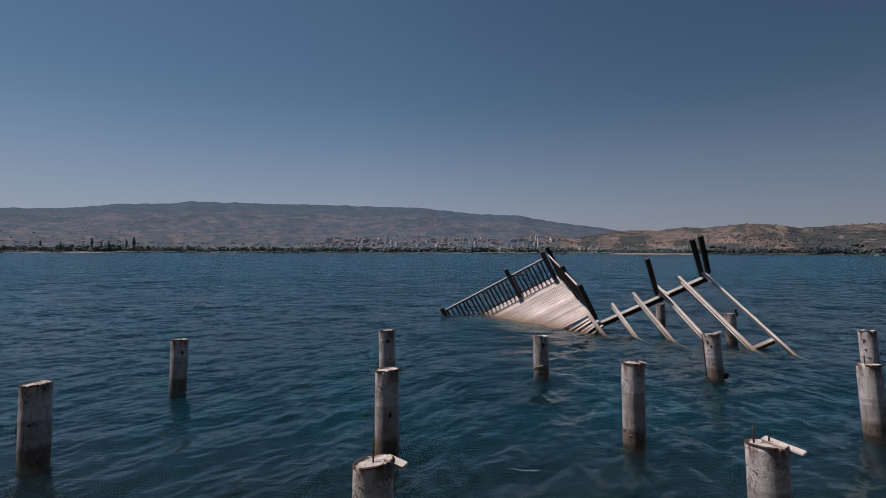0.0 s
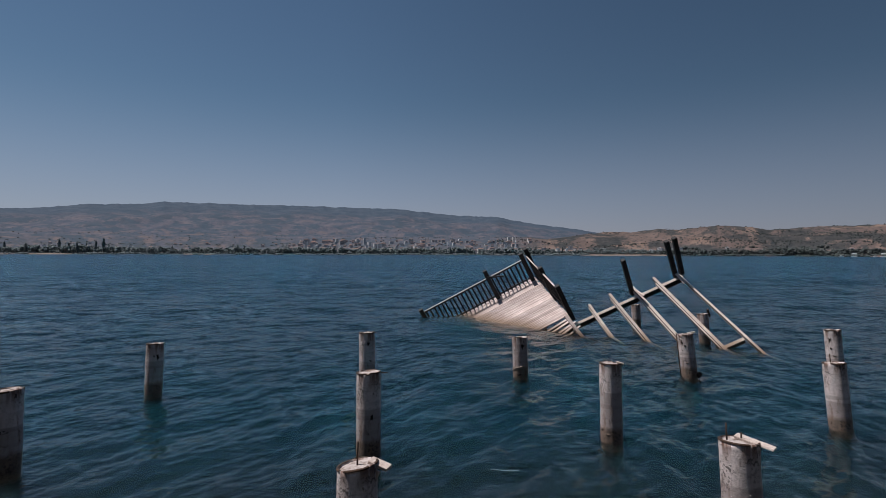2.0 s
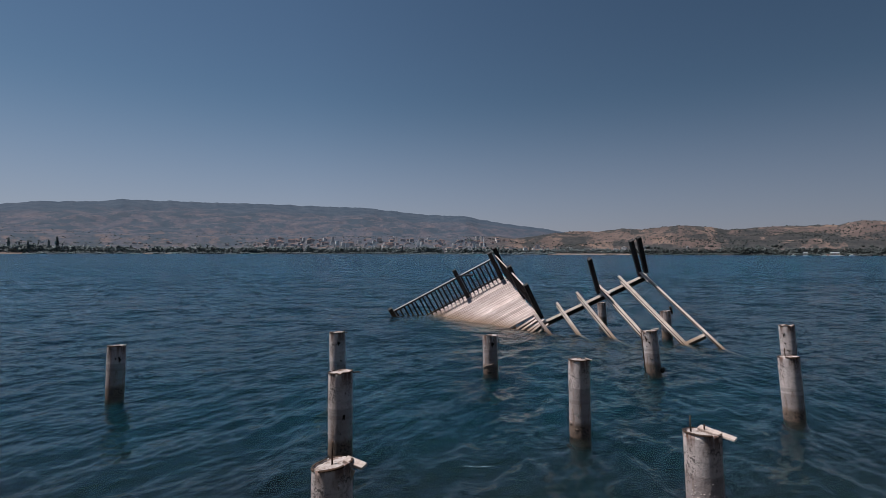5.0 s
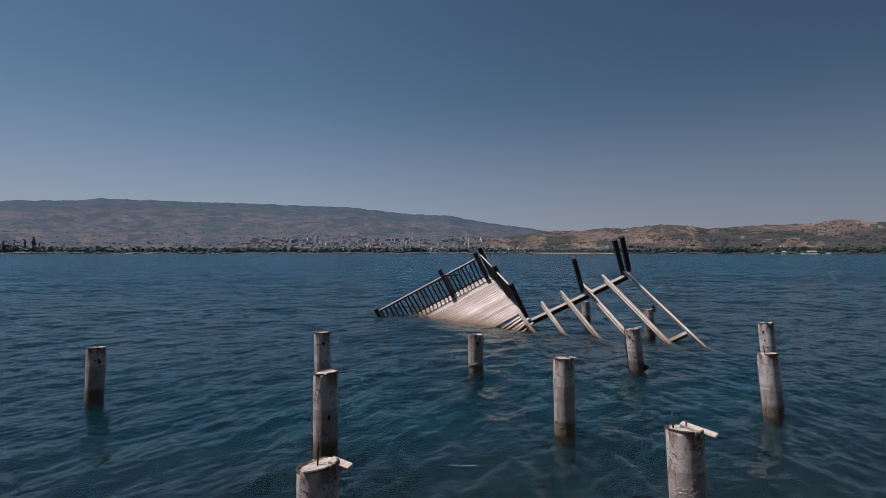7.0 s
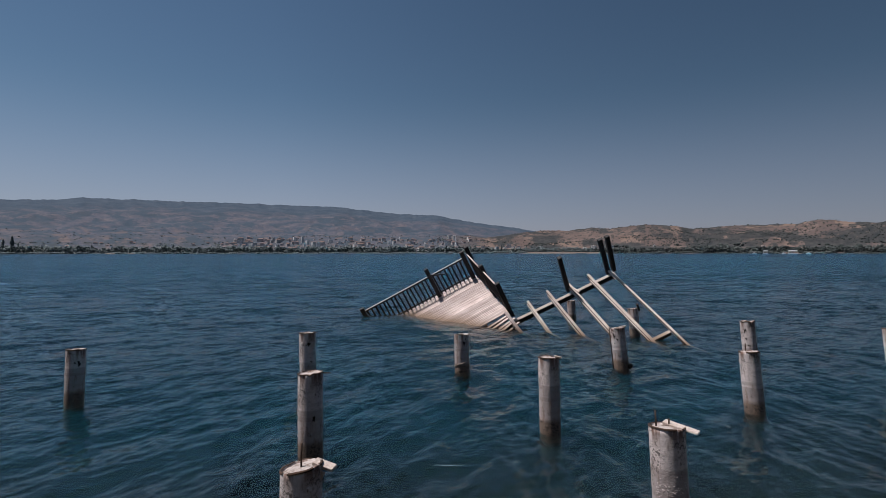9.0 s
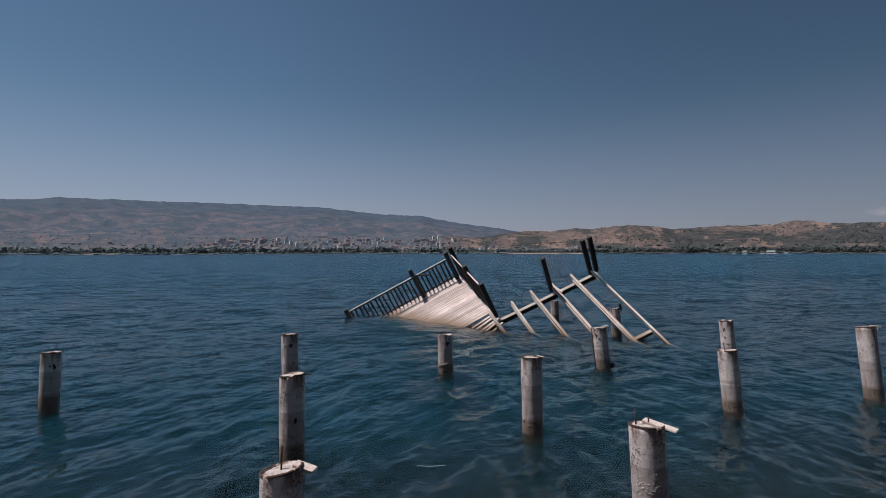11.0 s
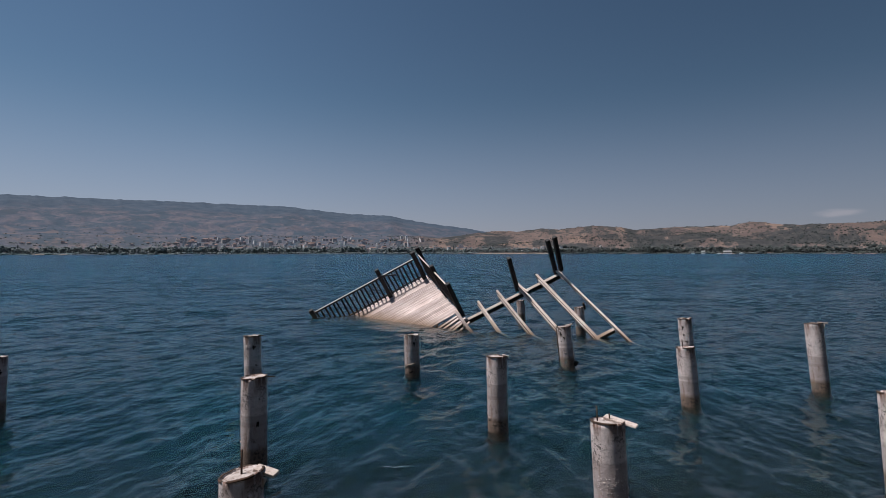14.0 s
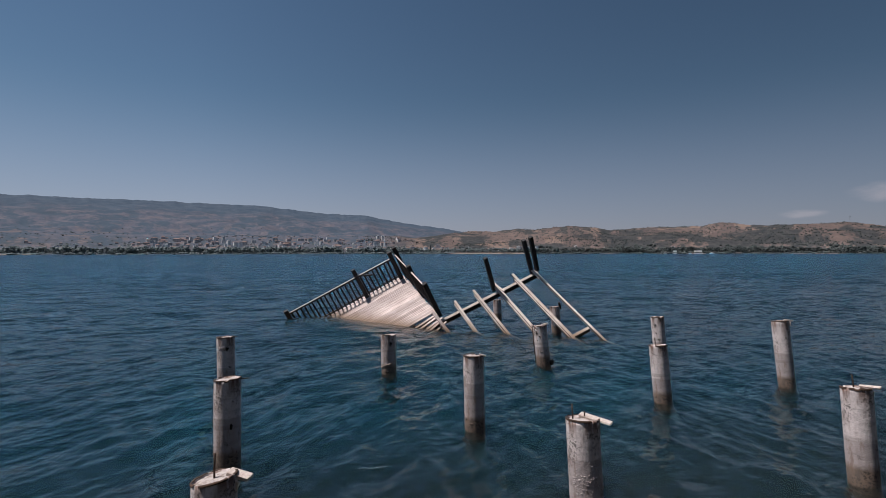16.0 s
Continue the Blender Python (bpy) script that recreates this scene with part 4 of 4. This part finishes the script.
for _ in range(3600):
    az = rnd.uniform(-64, 82)
    thick = 0.55 + 0.45 * noise.noise(Vector((az * 0.35, 2.0, 0)))
    if 17.5 < az < 26.5 and rnd.random() < 0.75:
        r = rnd.uniform(1045, 1110)
    else:
        r = rnd.uniform(1008, 1062)
    if rnd.random() > 0.45 + thick:
        continue
    h = rnd.uniform(3.0, 7.6) * (0.55 + 0.9 * thick) * (0.85 if az > 12 else 1.0)
    x, y, z = on_land(az, r)
    for _ in range(rnd.randint(6, 9)):
        w = h * rnd.uniform(0.16, 0.38)
        (scrub if az > 25 else belt).append((x + rnd.uniform(-h, h) * 0.55, y + rnd.uniform(-h, h) * 0.4, z + h * rnd.uniform(0.5, 1.45), w, w * rnd.uniform(0.7, 1.25)))
for _ in range(4200):
    # reeds and low bushes down to the water
    az, r = rnd.uniform(-64, 82), rnd.uniform(996, 1018)
    if 18 < az < 26 or -39 < az < -33 and rnd.random() < 0.7:
        continue
    x, y, z = on_land(az, r)
    (scrub if az > 25 else belt).append((x, y, z + 0.6, rnd.uniform(1.5, 4.5), rnd.uniform(0.9, 2.4)))
for _ in range(380):
    # garden trees and hedges between the houses
    az, r = rnd.uniform(-46, 15), 1062 + 260 * rnd.random() ** 2.2
    for k in range(rnd.randint(2, 5)):
        x, y, z = on_land(az + rnd.gauss(0, 0.12), r + rnd.gauss(0, 4))
        s = rnd.uniform(0.6, 1.7)
        belt.append((x, y, z + s * 0.6, s * 1.3, s * rnd.uniform(0.7, 1.2)))
clumps("shore_woods", belt, "dark green belt of trees along the far shore", "woods", 3, LEAF)

FIRST = len(scrub)
while len(scrub) < FIRST + 6600:
    az = rnd.uniform(8, 82)
    r = rnd.uniform(1080, 1990)
    x, y, z = on_land(az, r)
    dense = noise.noise(Vector((x / 170, y / 170, 4.0))) + 0.35 * noise.noise(Vector((x / 50, y / 50, 1.0)))
    if dense + rnd.uniform(-0.35, 0.35) < 0.08 + (0.30 if az < 28 else 0.0):
        continue
    s = rnd.uniform(0.7, 2.2)
    scrub.append((x, y, z + s * 0.6, s, s * rnd.uniform(0.7, 1.1)))
while len(scrub) < FIRST + 8000:
    az = rnd.uniform(-64, 16)
    r = rnd.uniform(1080, 2500)
    x, y, z = on_land(az, r)
    dense = noise.noise(Vector((x / 260, y / 140, 7.0))) + 0.35 * noise.noise(Vector((x / 60, y / 60, 1.0)))
    if dense + rnd.uniform(-0.3, 0.3) < 0.16:
        continue
    s = rnd.uniform(0.6, 1.5)
    scrub.append((x, y, z + s * 0.5, s * 1.6, s * rnd.uniform(0.7, 1.2)))
for _ in range(1700):
    # woods on the lower slopes at the far right
    az, r = rnd.uniform(26, 82), 1035 + 260 * rnd.random() ** 1.6
    x, y, z = on_land(az, r)
    if noise.noise(Vector((x / 90, y / 160, 9.0))) + rnd.uniform(-0.25, 0.25) > -0.05 + (r - 1035) / 520:
        s = rnd.uniform(2.2, 5.0)
        scrub.append((x, y, z + s * 0.7, s, s * rnd.uniform(0.7, 1.2)))
clumps("hillside_trees", scrub, "scattered dark trees and scrub on dry hills", "trees", 4, DARK_LEAF)


def poplar():
    ob = thing("poplar_tree", Matrix.Identity(4), "tall dark poplar on the far lake shore", "tree", "poplars on the far shore")
    rd = random.Random(9)
    part("trunk", rod(bmesh.new(), [(0, 0, -0.5), (0.1, 0, 5), (0, 0.1, 12), (0.1, 0, 19)], [0.45, 0.36, 0.22, 0.06], 8), BARK, ob)
    bm = bmesh.new()
    for i in range(26):
        z = 3.0 + i * 0.68
        w = 2.5 * math.sin(math.pi * min(1, (i + 3) / 30)) ** 0.7
        res = bmesh.ops.create_icosphere(bm, subdivisions=1, radius=1)
        o = Vector((rd.uniform(-0.7, 0.7), rd.uniform(-0.7, 0.7), z))
        for v in res["verts"]:
            v.co = Vector((v.co.x * w * 0.8, v.co.y * w * 0.8, v.co.z * 1.5)) * rd.uniform(0.6, 1.2) + o
    part("crown", bm, LEAF, ob)
    return ob


first = poplar()
places = [(-33.9, 1.15), (-33.2, 0.9), (-32.6, 1.0), (-31.9, 0.85), (-31.2, 1.05), (-30.6, 1.25), (-30.2, 0.8), (-37.6, 0.9), (-36.2, 0.8), (-25, 0.7), (-18.4, 0.75), (-16.1, 0.7), (-9.8, 0.75), (-8.6, 0.8),
          (-5.5, 0.7), (-3.1, 0.75), (-1.0, 0.8), (1.4, 0.75), (2.0, 0.7), (3.2, 0.85), (5.0, 0.75), (12.5, 0.7), (15.3, 0.75), (27.5, 0.6), (31.0, 0.65), (35.5, 0.6)]
for i, (az, s) in enumerate(places):
    m = Matrix.Translation(on_land(az, 1024 + 9 * math.sin(i * 2.2))) @ Matrix.Rotation(i * 1.3, 4, "Z")
    ob = first if i == 0 else copy_thing(first, m)
    ob.matrix_basis = m @ Matrix.Diagonal((s, s, s, 1))


def building(w, d, storeys, wall, hip, label, cols):
    """A far house or block, its front towards -y."""
    ob = thing("house", Matrix.Identity(4), label, "house", "houses of the lakeside town")
    h = 3.0 * storeys
    part("wall", box(bmesh.new(), (-w / 2, -d / 2, -4), (w / 2, d / 2, h), 0.05), wall, ob)
    bm = bmesh.new()
    if hip:
        e, top = 0.6, h + 0.24 * d
        a = [bm.verts.new(p) for p in ((-w / 2 - e, -d / 2 - e, h + 0.02), (w / 2 + e, -d / 2 - e, h + 0.02), (w / 2 + e, d / 2 + e, h + 0.02), (-w / 2 - e, d / 2 + e, h + 0.02))]
        b = [bm.verts.new(p) for p in ((-w / 2 + d / 2.4, 0, top), (w / 2 - d / 2.4, 0, top))]
        for f in ((a[0], a[1], b[1], b[0]), (a[1], a[2], b[1]), (a[2], a[3], b[0], b[1]), (a[3], a[0], b[0]), (a[3], a[2], a[1], a[0])):
            bm.faces.new(f)
        part("roof", bm, ROOF, ob, "terracotta tiled hip roof")
    else:
        box(bm, (-w / 2 - 0.2, -d / 2 - 0.2, h + 0.01), (w / 2 + 0.2, d / 2 + 0.2, h + 0.5), 0.05)
        box(bm, (-1.6, -1.4, h + 0.5), (1.6, 1.4, h + 2.4), 0.05)
        part("roof", bm, WALLS[1], ob, "flat roof with a stair head")
    pitch = w / cols
    pane = None
    for s in range(storeys):
        for c in range(cols):
            x, z = -w / 2 + (c + 0.5) * pitch, s * 3.0 + 0.9
            if pane is None:
                pane = part("window", box(bmesh.new(), (-pitch * 0.27, -0.06, 0), (pitch * 0.27, 0.05, 1.5), 0.01), GLASS_DARK, ob, "", pose(x, -d / 2, z))
            else:
                w2 = new("window", pane.data)
                w2.parent = ob
                w2.matrix_basis = pose(x, -d / 2, z)
        if storeys > 3 and s:
            part("balcony", box(bmesh.new(), (-w * 0.2, -d / 2 - 1.1, s * 3.0), (w * 0.2, -d / 2 - 0.02, s * 3.0 + 0.9), 0.03), wall, ob)
    return ob


KINDS = [building(11, 9, 2, WALLS[0], True, "cream two-storey house with a red tiled roof", 3), building(13, 10, 3, WALLS[2], True, "pinkish three-storey house with a red tiled roof", 3),
         building(20, 12, 5, WALLS[0], True, "cream five-storey apartment block with balconies", 4), building(15, 12, 4, WALLS[1], False, "grey four-storey flat-roofed block", 3),
         building(10, 8, 2, WALLS[3], False, "small white flat-roofed house on the slope", 3), building(26, 12, 4, WALLS[2], True, "long pinkish apartment block with a tiled roof", 5),
         building(12, 11, 6, WALLS[3], False, "white six-storey flat-roofed apartment block", 3)]
lots = []
for _ in range(280):
    lots.append((rnd.uniform(-13, 13.5), 1070 + 430 * rnd.random() ** 1.3, rnd.choice((0, 0, 1, 1, 2, 3, 4, 5, 3, 0, 1, 6))))
for _ in range(44):
    lots.append((rnd.uniform(-40, -12), 1075 + 230 * rnd.random() ** 1.5, rnd.choice((0, 0, 1, 4, 4))))
for _ in range(26):
    lots.append((rnd.uniform(13, 27), 1080 + 120 * rnd.random(), rnd.choice((0, 1, 3, 4, 4))))
for _ in range(9):
    lots.append((rnd.uniform(28, 58), 1050 + 200 * rnd.random(), rnd.choice((0, 4, 4))))
lots += [(0.2, 1420, 5), (1.3, 1440, 2), (2.4, 1410, 2), (3.3, 1450, 3), (4.4, 1400, 5), (-5.4, 1090, 6), (-9.6, 1062, 3), (14.8, 1050, 6), (11.3, 1062, 4), (12.2, 1066, 3), (2.7, 1058, 5), (4.3, 1062, 5), (6.5, 1075, 2), (9.0, 1080, 6)]
used = set()
for az, r, k in lots:
    m = Matrix.Translation(on_land(az, r)) @ Matrix.Rotation(-radians(az) + radians(rnd.uniform(-28, 28)), 4, "Z")
    ob = copy_thing(KINDS[k], m) if k in used else KINDS[k]
    used.add(k)
    s = rnd.uniform(0.36, 0.64)
    ob.matrix_basis = m @ Matrix.Diagonal((s, s, s, 1))

tower = thing("minaret", Matrix.Translation(on_land(10.3, 1190)), "slender white minaret above the town roofs", "tower")
part("shaft", rod(bmesh.new(), [(0, 0, -3), (0, 0, 9), (0, 0, 9.2), (0, 0, 21)], [2.1, 2.0, 1.5, 1.35], 14), WHITE, tower)
part("gallery", rod(bmesh.new(), [(0, 0, 14.6), (0, 0, 15.4), (0, 0, 16.4)], [1.5, 2.3, 2.3], 14), WHITE, tower)
part("spire", rod(bmesh.new(), [(0, 0, 21), (0, 0, 27)], [1.5, 0.1], 14), WALLS[1], tower, "grey cone spire")

# a lakeside road on a pale stone wall
bm = bmesh.new()
rows = []
for az in np.linspace(46.6, 53.4, 40):
    x, y, z = on_land(az, 1100)
    k = 1 + 7.0 / 1100
    rows.append([bm.verts.new(p) for p in ((x, y, z - 3), (x, y, z + 3.0), (x * k, y * k, z + 3.1), (x * k, y * k, z - 3))])
for a, b in zip(rows, rows[1:]):
    for k in range(4):
        bm.faces.new((a[k], b[k], b[(k + 1) % 4], a[(k + 1) % 4]))
bm.faces.new(rows[0])
bm.faces.new(rows[-1][::-1])
tagged(part("road", bm, WALLS[2]), "pale lakeside road on a low stone wall", "road", kind="structure")

# strips of bare sand at the waterline
for a0, a1, r0, r1 in ((17.6, 26.4, 986, 1030), (-40, -33.0, 990, 1012), (-24, -21, 992, 1008)):
    vs, qs = fan(np.linspace(a0, a1, 60), np.linspace(r0, r1, 8), lambda X, Y: np.interp(np.hypot(X, Y), [r0, r0 + 8, r1], [-0.4, 0.9, 2.2]) + 0.25 * np.sin(X * 0.13) * np.sin(Y * 0.2))
    tagged(sheet("beach", vs, qs, SAND), "strip of pale dry sand on the far shore", "beach", kind="structure")


def pontoon(az, w, label):
    ob = thing("pontoon_house", Matrix.Translation((978 * math.sin(radians(az)), 978 * math.cos(radians(az)), 0)) @ Matrix.Rotation(-radians(az), 4, "Z"), label, "pontoon")
    part("hull", box(bmesh.new(), (-w / 2, -3, -0.4), (w / 2, 3, 0.8), 0.1), WALLS[1], ob)
    part("roof", box(bmesh.new(), (-w / 2 * 0.9, -2.8, 3.6), (w / 2 * 0.9, 2.8, 5.2), 0.1), WHITE, ob, "bright white awning roof")
    for x in (-0.42, -0.14, 0.14, 0.42):
        for y in (-2.4, 2.4):
            part("post", rod(bmesh.new(), [(x * w, y, 0.8), (x * w, y, 3.6)], 0.12, 6), WALLS[1], ob)
    return ob


pontoon(40.6, 7, "small floating pontoon with a white awning")
pontoon(42.7, 13, "long floating pontoon with a white awning")
for az, s in ((43.9, 1.0), (39.7, 0.8), (42.0, 0.7)):
    boat = thing("boat", Matrix.Translation((972 * math.sin(radians(az)), 972 * math.cos(radians(az)), 0)) @ Matrix.Rotation(-radians(az) + 0.4, 4, "Z") @ Matrix.Diagonal((s, s, s, 1)), "small white motor boat moored at the far shore", "boat", "moored boats")
    bm = bmesh.new()
    rings = []
    for x, hw, z0 in ((-3.6, 1.1, -0.2), (-1, 1.4, -0.3), (2, 1.1, -0.2), (4.2, 0.06, 0.5)):
        rings.append([bm.verts.new(p) for p in ((x, -hw, 1.1), (x, -hw * 0.7, z0), (x, hw * 0.7, z0), (x, hw, 1.1))])
    for a, b in zip(rings, rings[1:]):
        for k in range(4):
            bm.faces.new((a[k], a[(k + 1) % 4], b[(k + 1) % 4], b[k]))
    bm.faces.new(rings[0][::-1])
    bm.faces.new(rings[-1])
    part("hull", bm, WHITE, boat)
    part("cabin", box(bmesh.new(), (-1.4, -0.8, 1.1), (1.0, 0.8, 2.4), 0.15), WHITE, boat)

STEEL = plain_material("weathered_steel", (0.16, 0.16, 0.17), 0.6, 0.2, 0.5, 0.3, 0.4)
for az, r, h in ((54.6, 1850, 24), (25.6, 1800, 16)):
    mast = thing("radio_mast", Matrix.Translation(on_land(az, r)), "thin grey mast on the hill crest", "mast", "masts on the hills")
    part("pole", rod(bmesh.new(), [(0, 0, -2), (0, 0, h)], [0.5, 0.2], 6), STEEL, mast)
    part("crossarm", box(bmesh.new(), (-4, -0.3, h * 0.8), (4, 0.3, h * 0.8 + 0.6), 0.05), STEEL, mast)

# ---- floating cord ----
bm = bmesh.new()
pts = []
for i in range(13):
    x = 0.82 + i * 0.028
    y = 6.26 + 0.010 * math.sin(i * 0.9)
    pts.append((x, y, 0.6 * float(waves(np.array(x), np.array(y))) + 0.018))
rod(bm, pts, 0.0017, 6)
tagged(part("cord", bm, WALLS[1], None, smooth=True), "thin whitish bit of cord afloat on the water", "cord")
